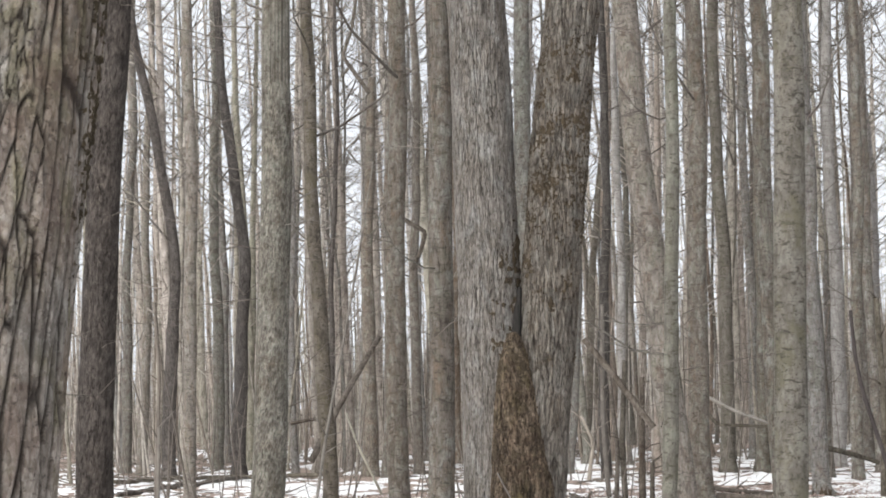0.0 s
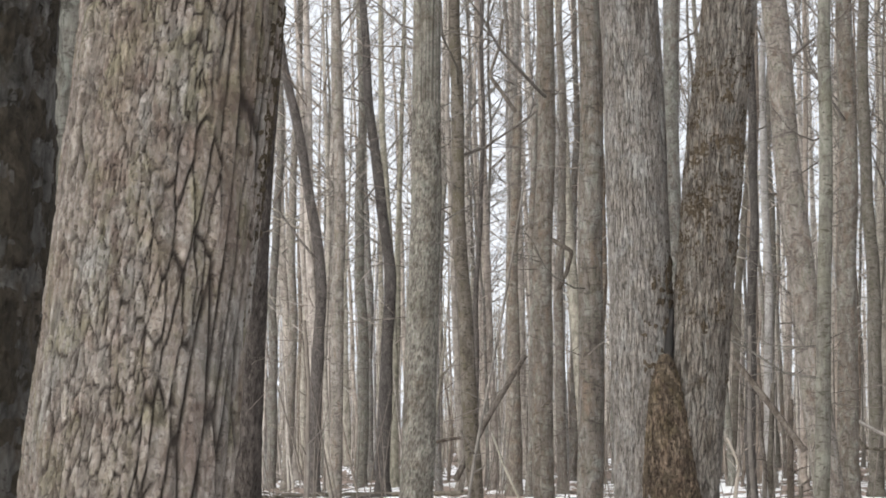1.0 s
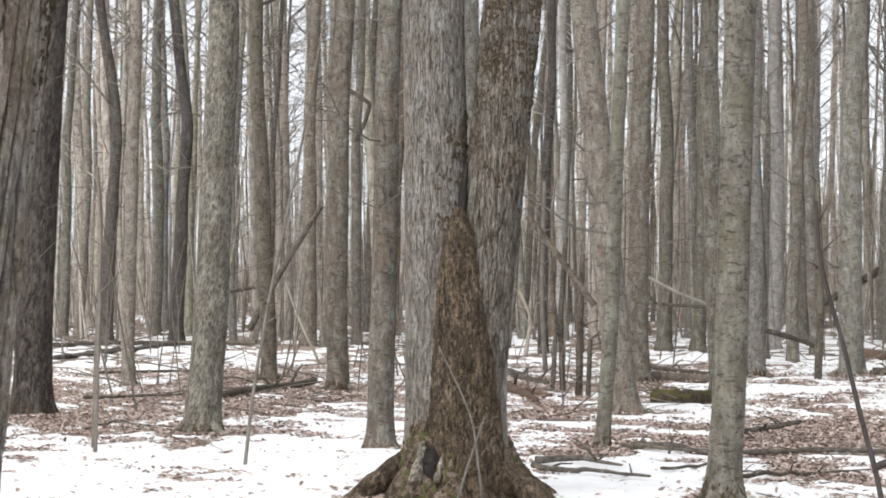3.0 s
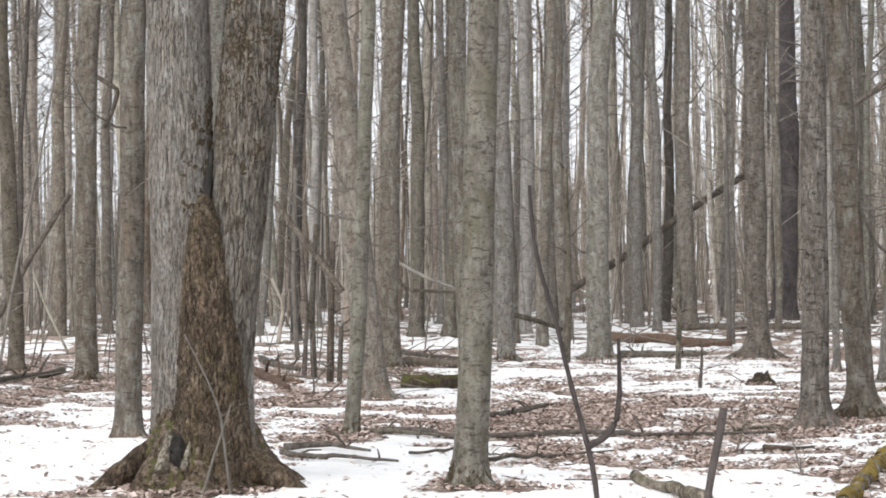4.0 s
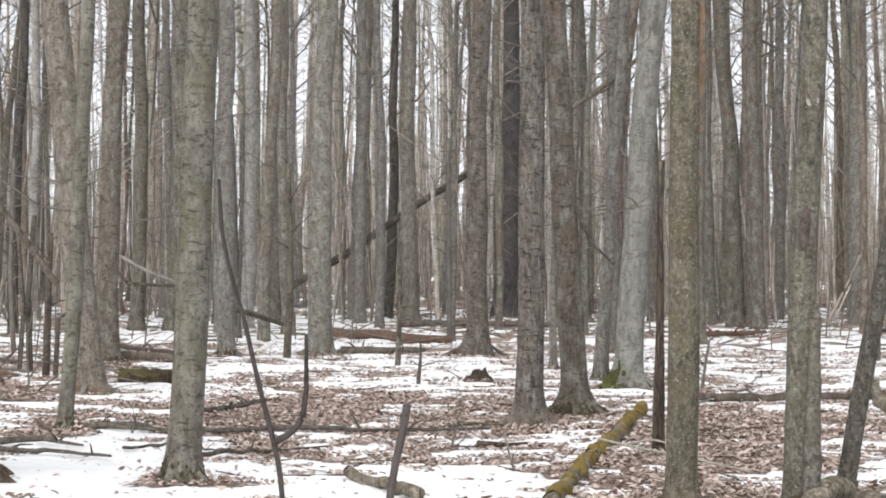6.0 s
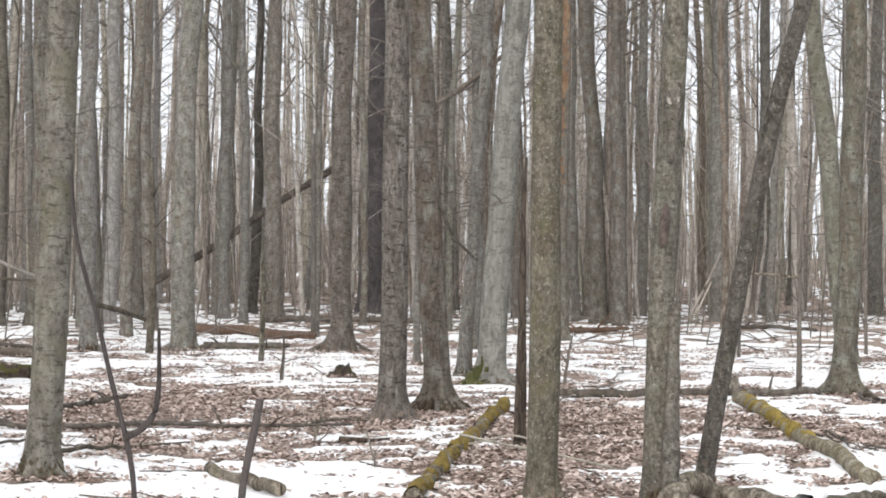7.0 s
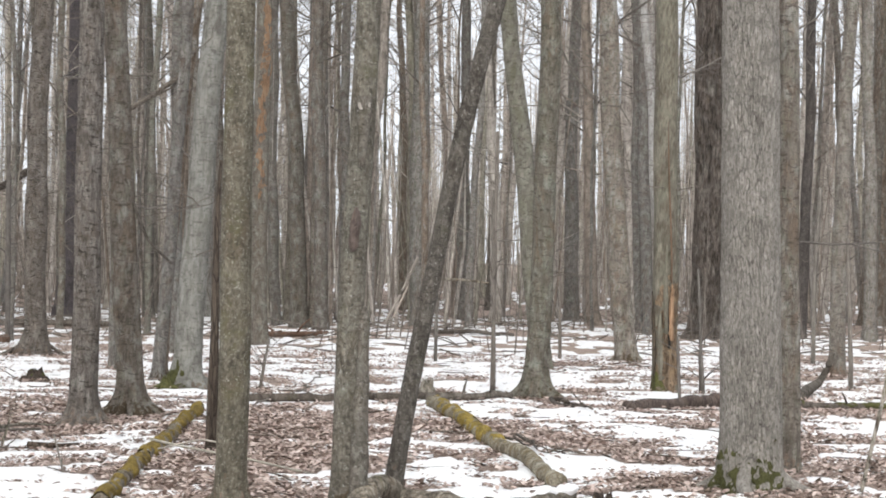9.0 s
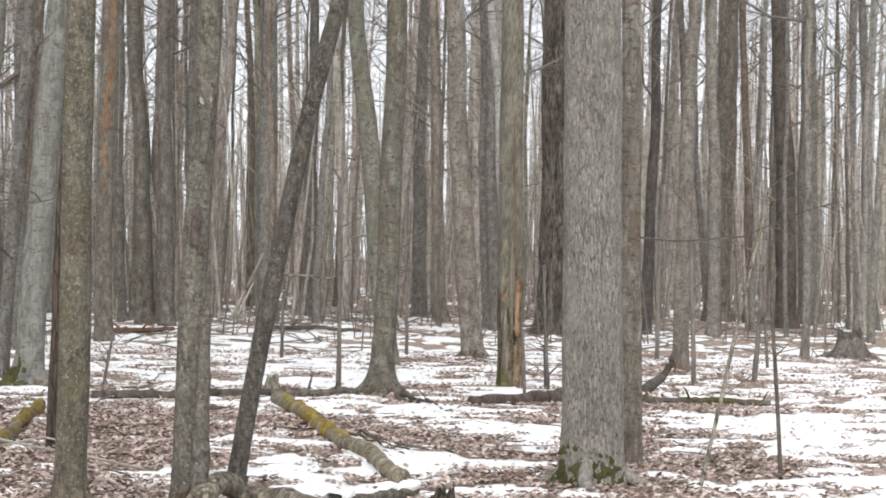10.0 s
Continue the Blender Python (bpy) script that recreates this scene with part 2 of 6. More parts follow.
LICHEN = (0.30, 0.33, 0.27)
BARK = {
    "grey": bark("grey_bark", (0.085, 0.075, 0.064), (0.235, 0.218, 0.195), (0.34, 0.322, 0.298), 34, 4, scars=0.7, spots=(0.09, 0.08, 0.07), spots_at=0.70, tones=((0.205, 0.205, 0.16), (0.17, 0.13, 0.098), (0.37, 0.375, 0.34)), specks=0.7, mottle=0.7, fissures=((26, 6, 0.02, 0.5),), plate_amt=0.18, furrow_amt=0.2),
    "brown": bark("brown_bark", (0.07, 0.058, 0.046), (0.19, 0.165, 0.138), (0.28, 0.25, 0.22), 38, 4, scars=0.7, stain=(0.11, 0.088, 0.062), stain_at=0.56, spots=(0.07, 0.055, 0.04), spots_at=0.70, tones=((0.22, 0.165, 0.12), (0.37, 0.375, 0.34), (0.205, 0.205, 0.16)), specks=0.7, mottle=0.75, fissures=((24, 6, 0.022, 0.6),), plate_amt=0.25, furrow_amt=0.3),
    "dark": bark("dark_rough_bark", (0.037, 0.031, 0.027), (0.115, 0.100, 0.089), (0.197, 0.180, 0.166), 55, 2.5, 0.9, fissures=((24, 5, 0.03, 0.7),), specks=0.9, spots=(0.246, 0.242, 0.234), spots_at=0.70, mottle=0.8, plate_amt=0.5, furrow_amt=0.8),
    "spruce": bark("dark_spruce_bark", (0.072, 0.062, 0.065), (0.160, 0.139, 0.142), (0.246, 0.225, 0.228), 45, 1.5, 0.8, crack=40, crack_stretch=1.6, crack_amt=0.6),
    "dusky": bark("dusky_brown_bark", (0.06, 0.05, 0.041), (0.205, 0.178, 0.152), (0.31, 0.283, 0.255), 38, 3, 0.8, scars=0.9, stain=(0.10, 0.082, 0.06), stain_at=0.54, spots=(0.34, 0.33, 0.31), spots_at=0.68, spot_scale=45, tones=((0.23, 0.192, 0.155), (0.31, 0.293, 0.262), (0.12, 0.10, 0.08)), specks=0.9, mottle=0.85, fissures=((24, 6, 0.022, 0.6),), plate_amt=0.3, furrow_amt=0.4),
    "pale": bark("pale_smooth_bark", (0.13, 0.12, 0.105), (0.30, 0.285, 0.265), (0.40, 0.387, 0.367), 30, 6, 0.5, scars=0.65, spots=(0.11, 0.10, 0.085), spots_at=0.71, tones=((0.25, 0.235, 0.205), (0.42, 0.415, 0.395)), specks=0.5, mottle=0.65, plate_amt=0.15, furrow_amt=0.25),
    "green": bark("greenish_grey_bark", (0.070, 0.062, 0.046), (0.174, 0.159, 0.137), (0.240, 0.223, 0.196), 34, 4, 0.6, scars=0.85, stain=(0.147, 0.139, 0.108), stain_at=0.52, tones=((0.139, 0.134, 0.095), (0.271, 0.269, 0.227)), specks=0.7, mottle=0.75, plate_amt=0.1, furrow_amt=0.1),
    "banded": bark("scarred_grey_bark", (0.047, 0.040, 0.030), (0.183, 0.164, 0.135), (0.251, 0.230, 0.201), 36, 2.0, 0.7, scars=0.75, stain=(0.170, 0.157, 0.108), stain_at=0.52, spots=(0.057, 0.046, 0.034), spots_at=0.665, tones=((0.147, 0.137, 0.091), (0.287, 0.271, 0.236)), specks=0.8, mottle=0.85, plate_amt=0.1, furrow_amt=0.06),
    "lichen": bark("bumpy_lichen_bark", (0.07, 0.063, 0.05), (0.205, 0.193, 0.165), (0.31, 0.30, 0.27), 60, 2.0, 1.0, flake=55, stain=(0.16, 0.157, 0.115), spots=LICHEN, spots_at=0.64, spot_scale=45, specks=1.0, tones=((0.13, 0.11, 0.085), (0.30, 0.305, 0.27)), mottle=0.8, plate_amt=0.5, furrow_amt=0.9),
    "lichen_green": bark("olive_lichen_bark", (0.042, 0.038, 0.028), (0.141, 0.132, 0.103), (0.235, 0.226, 0.184), 52, 2.2, 0.9, scars=0.4, flake=60, stain=(0.112, 0.108, 0.055), stain_at=0.52, spots=(0.375, 0.382, 0.330), spots_at=0.635, spot_scale=52, mottle=0.8, specks=0.8, tones=((0.108, 0.088, 0.064),), plate_amt=0.12, furrow_amt=0.12),
    "lichen_brown": bark("brown_lichen_bark", (0.04, 0.034, 0.027), (0.135, 0.122, 0.10), (0.24, 0.222, 0.19), 52, 2.2, 0.9, scars=0.5, flake=55, stain=(0.10, 0.095, 0.06), stain_at=0.55, spots=(0.36, 0.36, 0.33), spots_at=0.65, spot_scale=48, mottle=0.9, specks=0.9, tones=((0.20, 0.195, 0.165), (0.08, 0.065, 0.05)), plate_amt=0.15, furrow_amt=0.2),
    "lichen_dark": bark("dark_lichen_bark", (0.036, 0.031, 0.026), (0.113, 0.102, 0.088), (0.202, 0.190, 0.169), 52, 2.2, 0.9, scars=0.5, flake=55, stain=(0.089, 0.083, 0.054), stain_at=0.55, spots=(0.405, 0.405, 0.369), spots_at=0.66, spot_scale=44, mottle=0.9, specks=0.9, tones=((0.178, 0.173, 0.149), (0.071, 0.060, 0.048)), plate_amt=0.2, furrow_amt=0.25),
    "shaggy": bark("shaggy_brown_bark", (0.056, 0.044, 0.035), (0.206, 0.169, 0.141), (0.325, 0.281, 0.250), 34, 6, 1.0, fissures=((20, 9, 0.035, 0.8), (42, 7, 0.03, 0.6)), specks=0.7, depth=0.03, tones=((0.338, 0.312, 0.275), (0.125, 0.100, 0.075)), plate_amt=0.5, furrow_amt=0.7),
    "orange_brown": bark("tawny_bark", (0.085, 0.062, 0.042), (0.215, 0.168, 0.125), (0.30, 0.25, 0.20), 36, 4, 0.7, scars=0.6, specks=0.7, mottle=0.75, tones=((0.13, 0.10, 0.07), (0.37, 0.375, 0.34)), fissures=((24, 6, 0.022, 0.6),), plate_amt=0.3, furrow_amt=0.4),
    "rotten": bark("half_rotten_bark", (0.07, 0.057, 0.04), (0.20, 0.178, 0.145), (0.29, 0.268, 0.23), 36, 6, 0.9, stain=(0.17, 0.163, 0.13), stain_at=0.5, specks=0.6, tones=((0.13, 0.10, 0.08),), plate_amt=0.3, furrow_amt=0.6),
    "stripped": bark("bark_worn_brown", (0.09, 0.07, 0.055), (0.215, 0.185, 0.158), (0.29, 0.258, 0.228), 36, 5, 0.6, scars=0.6, specks=0.6, mottle=0.7, tones=((0.17, 0.13, 0.098), (0.37, 0.375, 0.34)), plate_amt=0.2, furrow_amt=0.3),
    "plated": bark("plated_maple_bark", (0.05, 0.037, 0.03), (0.325, 0.283, 0.248), (0.46, 0.425, 0.39), 80, 1.5, 1.0, low=(0.185, 0.152, 0.127), flake=95, flake_amt=0.85, tones=((0.26, 0.205, 0.155), (0.38, 0.375, 0.355), (0.205, 0.152, 0.127), (0.26, 0.24, 0.165)), hue_scale=2.5, specks=0.55, spots=(0.46, 0.46, 0.42), spots_at=0.745, depth=0.02, mottle=0.5, plate_amt=0.55, furrow_amt=0.9),
    "furrowed": bark("furrowed_old_bark", (0.046, 0.037, 0.029), (0.222, 0.193, 0.165), (0.350, 0.321, 0.288), 60, 6, 1.0, fissures=((46, 11, 0.03, 0.4),), low=(0.155, 0.132, 0.109), flake=75, flake_amt=0.4, stain=(0.103, 0.079, 0.052), stain_at=0.56, specks=0.5, tones=((0.175, 0.139, 0.103), (0.360, 0.345, 0.319)), depth=0.02, plate_amt=0.3, furrow_amt=0.7),
    "furrowed_grey": bark("furrowed_grey_bark", (0.073, 0.059, 0.049), (0.312, 0.281, 0.250), (0.437, 0.416, 0.392), 70, 9, 1.0, fissures=((60, 14, 0.03, 0.3),), low=(0.208, 0.187, 0.164), flake=80, flake_amt=0.5, specks=0.5, tones=((0.250, 0.222, 0.192), (0.437, 0.437, 0.421)), spots=(0.088, 0.071, 0.052), spots_at=0.70, depth=0.02, mottle=0.4, plate_amt=0.22, furrow_amt=0.65),
    "seam": bark("dark_mossy_seam", (0.032, 0.023, 0.016), (0.123, 0.089, 0.065), (0.256, 0.200, 0.150), 55, 2.2, 1.0, flake=60, flake_amt=0.9, stain=(0.090, 0.057, 0.034), stain_at=0.54, specks=1.0, tones=((0.106, 0.089, 0.040), (0.266, 0.217, 0.167)), fissures=((24, 5, 0.03, 0.7),), depth=0.025, mottle=0.9, plate_amt=0.5, furrow_amt=0.7),
    "ridged": bark("ridged_grey_bark", (0.071, 0.061, 0.053), (0.273, 0.257, 0.233), (0.391, 0.374, 0.350), 60, 4, 1.0, low=(0.164, 0.150, 0.133), flake=80, specks=0.4, spots=(0.071, 0.056, 0.043), spots_at=0.745, mottle=0.35, plate_amt=0.25, furrow_amt=0.6),
    "mottled": bark("mottled_dark_bark", (0.022, 0.019, 0.016), (0.068, 0.063, 0.057), (0.135, 0.132, 0.124), 30, 3, 0.7, stain=(0.03, 0.024, 0.014), stain_at=0.52, spots=(0.26, 0.26, 0.25), spots_at=0.72, tones=((0.13, 0.125, 0.115), (0.05, 0.035, 0.02)), specks=0.9, mottle=0.9, plate_amt=0.5, furrow_amt=0.5),
    # distant trees: haze is put into the colour, paler than the nearer bark
    "far": bark("far_bark_haze", (0.17, 0.157, 0.142), (0.36, 0.34, 0.316), (0.48, 0.462, 0.437), 12, 4, 0.2, island=True, mottle=0.8, scars=0.5),
}
ROTTEN_WOOD = bark("bare_rotten_wood", (0.06, 0.038, 0.025), (0.21, 0.145, 0.10), (0.37, 0.285, 0.215), 40, 9, 1.0, fissures=((18, 8, 0.03, 0.9),), mottle=0.9, specks=0.5, tones=((0.36, 0.25, 0.16), (0.12, 0.08, 0.055)))
FRESH_WOOD = bark("bare_orange_wood", (0.16, 0.085, 0.05), (0.34, 0.205, 0.13), (0.45, 0.31, 0.215), 40, 12, 0.5, mottle=0.6, specks=0.4, fissures=((18, 14, 0.03, 0.7),))
RED_ROT = bark("red_rotten_log", (0.06, 0.035, 0.024), (0.16, 0.10, 0.07), (0.25, 0.175, 0.13), 22, 8, 0.8)
LOG_BARK = bark("log_bark", (0.03, 0.025, 0.02), (0.105, 0.088, 0.072), (0.215, 0.192, 0.165), 40, 2, 0.8, stain=(0.11, 0.10, 0.05), stain_at=0.6, specks=0.8, tones=((0.24, 0.215, 0.18), (0.06, 0.045, 0.034)), hue_scale=9.0)
DARK_LOG = bark("dark_log_bark", (0.03, 0.023, 0.019), (0.105, 0.08, 0.067), (0.19, 0.155, 0.135), 40, 4, 0.9, specks=0.8, tones=((0.16, 0.115, 0.09), (0.05, 0.036, 0.03)), hue_scale=8.0)
LOG_PALE = bark("peeling_log_bark", (0.057, 0.046, 0.034), (0.247, 0.227, 0.182), (0.425, 0.405, 0.351), 34, 1.5, 0.9, flake=26, flake_amt=0.9, fissures=((16, 5, 0.03, 0.8),), stain=(0.149, 0.144, 0.075), stain_at=0.55, spots=(0.483, 0.494, 0.437), spots_at=0.7, specks=0.9, tones=((0.138, 0.103, 0.069),), hue_scale=9.0)
MOSSY = bark("mossy_log_bark", (0.046, 0.034, 0.023), (0.253, 0.216, 0.163), (0.483, 0.451, 0.385), 46, 1.2, 1.0, stain=(0.184, 0.132, 0.057), stain_at=0.54, specks=0.9, tones=((0.529, 0.506, 0.454), (0.092, 0.063, 0.040), (0.276, 0.207, 0.115)), hue_scale=7.0, flake=30, flake_amt=0.8)
MOSS_MAT = bark("moss", (0.035, 0.036, 0.014), (0.095, 0.096, 0.034), (0.15, 0.147, 0.06), 70, 1, 1.0)
GOLD_MOSS = bark("gold_moss", (0.084, 0.054, 0.018), (0.324, 0.222, 0.046), (0.528, 0.390, 0.108), 60, 1, 1.0, mottle=0.9, specks=0.7, tones=((0.144, 0.090, 0.036),))
DEBRIS = bark("bark_debris", (0.05, 0.037, 0.028), (0.17, 0.13, 0.10), (0.33, 0.27, 0.22), 60, 1, 1.0, mottle=0.9, specks=1.0)
BROWN_MOSS = bark("brown_moss", (0.03, 0.024, 0.014), (0.075, 0.057, 0.036), (0.135, 0.105, 0.07), 70, 1, 1.0)
DARK_MOSS = bark("dark_moss", (0.012, 0.010, 0.007), (0.04, 0.032, 0.022), (0.085, 0.07, 0.05), 40, 1.5, 1.0)
TWIG = bark("twig_bark", (0.10, 0.087, 0.075), (0.175, 0.156, 0.136), (0.25, 0.23, 0.205), 30, 4, 0.2)
SHRUB_BARK = bark("shrub_bark", (0.025, 0.020, 0.018), (0.072, 0.060, 0.055), (0.119, 0.103, 0.096), 60, 4, 0.6, specks=0.6)
PALE_WOOD = bark("weathered_pale_wood", (0.22, 0.195, 0.16), (0.37, 0.34, 0.292), (0.48, 0.452, 0.405), 30, 10, 0.3)
SNAG = bark("dark_dead_wood", (0.03, 0.023, 0.018), (0.09, 0.068, 0.052), (0.17, 0.138, 0.11), 40, 6, 0.8, hair=30)
# near-black colour that stands in for the shade inside cracks and holes
DARK_WOOD_AND_SHADE = bark("painted_shade_black", (0.010, 0.009, 0.008), (0.024, 0.022, 0.02), (0.06, 0.055, 0.05), 30, 4, 0.8)


def make_snow():
    m, n, l, p = node_mat("old_snow")
    c = n.new("ShaderNodeTexCoord").outputs["Object"]
    big = noise_node(n, l, c, 1.7, 5, 0.6)
    dirt = noise_node(n, l, c, 19.0, 5, 0.7)
    col = ramp_node(n, l, big, [(0.3, (0.66, 0.66, 0.67)), (0.6, (0.79, 0.79, 0.795))])
    col = mix_node(n, l, ramp_node(n, l, dirt, [(0.60, (0, 0, 0)), (0.72, (0.75, 0.75, 0.75))]), col, (0.36, 0.28, 0.22))
    l.new(col, p.inputs["Base Color"])
    p.inputs["Roughness"].default_value = 0.6
    b = n.new("ShaderNodeBump")
    b.inputs["Strength"].default_value, b.inputs["Distance"].default_value = 0.8, 0.04
    l.new(noise_node(n, l, c, 9.0, 5, 0.6), b.inputs["Height"])
    l.new(b.outputs[0], p.inputs["Normal"])
    return m


def make_litter():
    m, n, l, p = node_mat("leaf_litter")
    c = n.new("ShaderNodeTexCoord").outputs["Object"]
    v = n.new("ShaderNodeTexVoronoi")
    v.inputs["Scale"].default_value = 13.0
    l.new(c, v.inputs["Vector"])
    col = ramp_node(n, l, v.outputs["Color"], [(0.1, (0.17, 0.125, 0.10)), (0.5, (0.29, 0.225, 0.19)), (0.9, (0.42, 0.345, 0.30))])
    fine = noise_node(n, l, c, 40.0, 5, 0.7)
    col = mix_node(n, l, 0.5, col, ramp_node(n, l, fine, [(0.3, (0.12, 0.085, 0.066)), (0.7, (0.36, 0.285, 0.24))]))
    l.new(col, p.inputs["Base Color"])
    p.inputs["Roughness"].default_value = 0.95
    p.inputs["Specular IOR Level"].default_value = 0.2
    b = n.new("ShaderNodeBump")
    b.inputs["Strength"].default_value, b.inputs["Distance"].default_value = 0.7, 0.02
    l.new(v.outputs["Distance"], b.inputs["Height"])
    l.new(b.outputs[0], p.inputs["Normal"])
    return m


def make_leaf():
    m, n, l, p = node_mat("dead_leaves")
    g = n.new("ShaderNodeNewGeometry")
    col = ramp_node(n, l, g.outputs["Random Per Island"], [(0.0, (0.11, 0.08, 0.064)), (0.3, (0.28, 0.209, 0.18)), (0.7, (0.41, 0.325, 0.288)), (1.0, (0.52, 0.44, 0.40))])
    l.new(col, p.inputs["Base Color"])
    p.inputs["Roughness"].default_value = 0.75
    return m


SNOW, LITTER, LEAF = make_snow(), make_litter(), make_leaf()


# ---- shaping ----
def hash01(ix, iy, iz, seed):
    h = (ix.astype(np.int64) * 374761393 + iy.astype(np.int64) * 668265263 + iz.astype(np.int64) * 2147483647 + seed * 974634777) & 0xFFFFFFFF
    h = ((h ^ (h >> 13)) * 1274126177) & 0xFFFFFFFF
    h = ((h ^ (h >> 16)) * 2246822519) & 0xFFFFFFFF
    return ((h ^ (h >> 15)) & 0xFFFFFF) / float(0xFFFFFF)


def n3(x, y, z, seed=0):
    """Smooth value noise, 0 to 1."""
    x, y, z = np.broadcast_arrays(np.asarray(x, float), y, z)
    fx, fy, fz = np.floor(x), np.floor(y), np.floor(z)
    u, v, w = x - fx, y - fy, z - fz
    u, v, w = u * u * (3 - 2 * u), v * v * (3 - 2 * v), w * w * (3 - 2 * w)
    total = 0
    for a in (0, 1):
        for b in (0, 1):
            for c in (0, 1):
                total = total + hash01(fx + a, fy + b, fz + c, seed) * (u if a else 1 - u) * (v if b else 1 - v) * (w if c else 1 - w)
    return total


def fbm(x, y, z=0.0, seed=0, octaves=4):
    total, amp, norm = 0, 1.0, 0.0
    for k in range(octaves):
        total, norm = total + amp * n3(np.asarray(x) * 2**k, np.asarray(y) * 2**k, np.asarray(z) * 2**k, seed + k * 17), norm + amp
        amp *= 0.5
    return total / norm


def land(x, y):
    """Height of the forest floor."""
    r = np.hypot(x, y)
    return (fbm(np.asarray(x) / 3.5, np.asarray(y) / 3.5, 0, 5, 3) - 0.5) * 0.12 * np.clip(r / 14, 0.3, 1)


def mesh_of(verts, faces, name="mesh", smooth=True):
    me = bpy.data.meshes.new(name)
    me.from_pydata([tuple(v) for v in verts], [], faces)
    if smooth:
        me.shade_smooth()
    return me


def part(name, shape, material, parent=None, label=""):
    """ONE mesh object under a thing or a part. shape: a mesh, or (verts, faces)."""
    me = shape if isinstance(shape, bpy.types.Mesh) else mesh_of(*shape[:2], name=name)
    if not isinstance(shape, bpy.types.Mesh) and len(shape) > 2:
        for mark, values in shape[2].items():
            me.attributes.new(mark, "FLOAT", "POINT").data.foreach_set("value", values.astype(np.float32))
    if not me.materials:
        me.materials.append(material)
    ob = new(name, me)
    ob.parent = parent
    return tagged(ob, label, kind="stuff" if name in ("moss", "debris", "snow_cap") else "")


def grid_faces(rows, cols, closed, offset=0):
    i, j = np.meshgrid(np.arange(rows - 1), np.arange(cols if closed else cols - 1), indexing="ij")
    k = (j + 1) % cols
    f = np.stack([i * cols + j, i * cols + k, (i + 1) * cols + k, (i + 1) * cols + j], -1).reshape(-1, 4) + offset
    return f.tolist()


def join(*shapes):
    verts, faces, n = [], [], 0
    for v, f in shapes:
        verts.append(np.asarray(v, float))
        faces += [[i + n for i in face] for face in f]
        n += len(v)
    return np.concatenate(verts), faces


def tube(points, radii, sides=8, caps=True, rough=0.0, seed=0):
    """A round stem along points with a radius at each; rough: knots and swellings as a share of the radius."""
    p = np.asarray(points, float)
    r = np.asarray(radii, float)
    d = np.gradient(p, axis=0)
    d /= np.linalg.norm(d, axis=1, keepdims=True) + 1e-9
    ref = np.where(np.abs(d[:, 2:3]) > 0.9, [[1.0, 0, 0]], [[0, 0, 1.0]])
    a = np.cross(d, ref)
    a /= np.linalg.norm(a, axis=1, keepdims=True) + 1e-9
    b = np.cross(d, a)
    th = np.linspace(0, 2 * np.pi, sides, endpoint=False)
    ring = a[:, None] * np.cos(th)[None, :, None] + b[:, None] * np.sin(th)[None, :, None]
    rr = r[:, None] * np.ones(sides)
    if rough:
        q = p[:, None] + ring * r[:, None, None]
        k = 0.8 / max(r.max(), 1e-3)
        rr = rr * (1 + rough * (fbm(q[..., 0] * k, q[..., 1] * k, q[..., 2] * k, seed, 3) - 0.5) * 2)
    v = (p[:, None] + ring * rr[..., None]).reshape(-1, 3)
    f = grid_faces(len(p), sides, True)
    if caps:
        f.append(list(range(sides))[::-1])
        f.append([len(v) - sides + i for i in range(sides)])
    return v, f


def smooth_path(points, n):
    """Points along a soft curve through a few given ones."""
    p = np.asarray(points, float)
    d = np.r_[0, np.cumsum(np.linalg.norm(np.diff(p, axis=0), axis=1))]
    s = np.linspace(0, d[-1], n * 3)
    q = np.stack([np.interp(s, d, p[:, k]) for k in range(3)], -1)
    w = max(1, (n * 3) // (4 * len(p)))
    pad = np.concatenate([np.repeat(q[:1], w, 0), q, np.repeat(q[-1:], w, 0)])
    soft = np.stack([np.convolve(pad[:, k], np.ones(2 * w + 1) / (2 * w + 1), "valid") for k in range(3)], -1)
    soft[0], soft[-1] = p[0], p[-1]
    return soft[np.linspace(0, len(soft) - 1, n).round().astype(int)]


def cellular(th, z, radius, w, h, seed, warp=0.35):
    """Bark plates about w wide and h long round a stem: distance to the next plate's edge, a number for each plate, the place across it."""
    n = max(4, int(round(2 * np.pi * radius / w)))
    cx, cy, zz = np.cos(th)[None] * radius / w, np.sin(th)[None] * radius / w, z[:, None] / h
    u = th[None] / (2 * np.pi) * n + warp * 2 * (fbm(cx * 0.8, cy * 0.8, zz * 1.6, seed + 1, 3) - 0.5)
    v = zz + warp * 1.2 * (fbm(cx * 0.8 + 40, cy * 0.8, zz * 1.6, seed + 2, 2) - 0.5)
    iu, iv = np.floor(u), np.floor(v)
    first, second = np.full(u.shape, 9.0), np.full(u.shape, 9.0)
    number, across = np.zeros(u.shape), np.zeros(u.shape)
    for a in (-1, 0, 1):
        for b in (-1, 0, 1):
            gu, gv = iu + a, iv + b
            col = np.mod(gu, n)
            du = gu + 0.1 + 0.8 * hash01(col, gv, 0 * gv, seed + 5) - u
            dv = gv + hash01(col, gv, 0 * gv + 1, seed + 6) - v
            d = np.sqrt(du * du + dv * dv)
            near = d < first
            second = np.where(near, first, np.minimum(second, d))
            number = np.where(near, hash01(col, gv, 0 * gv + 2, seed + 7), number)
            across = np.where(near, -du, across)
            first = np.where(near, d, first)
    return second - first, number, across


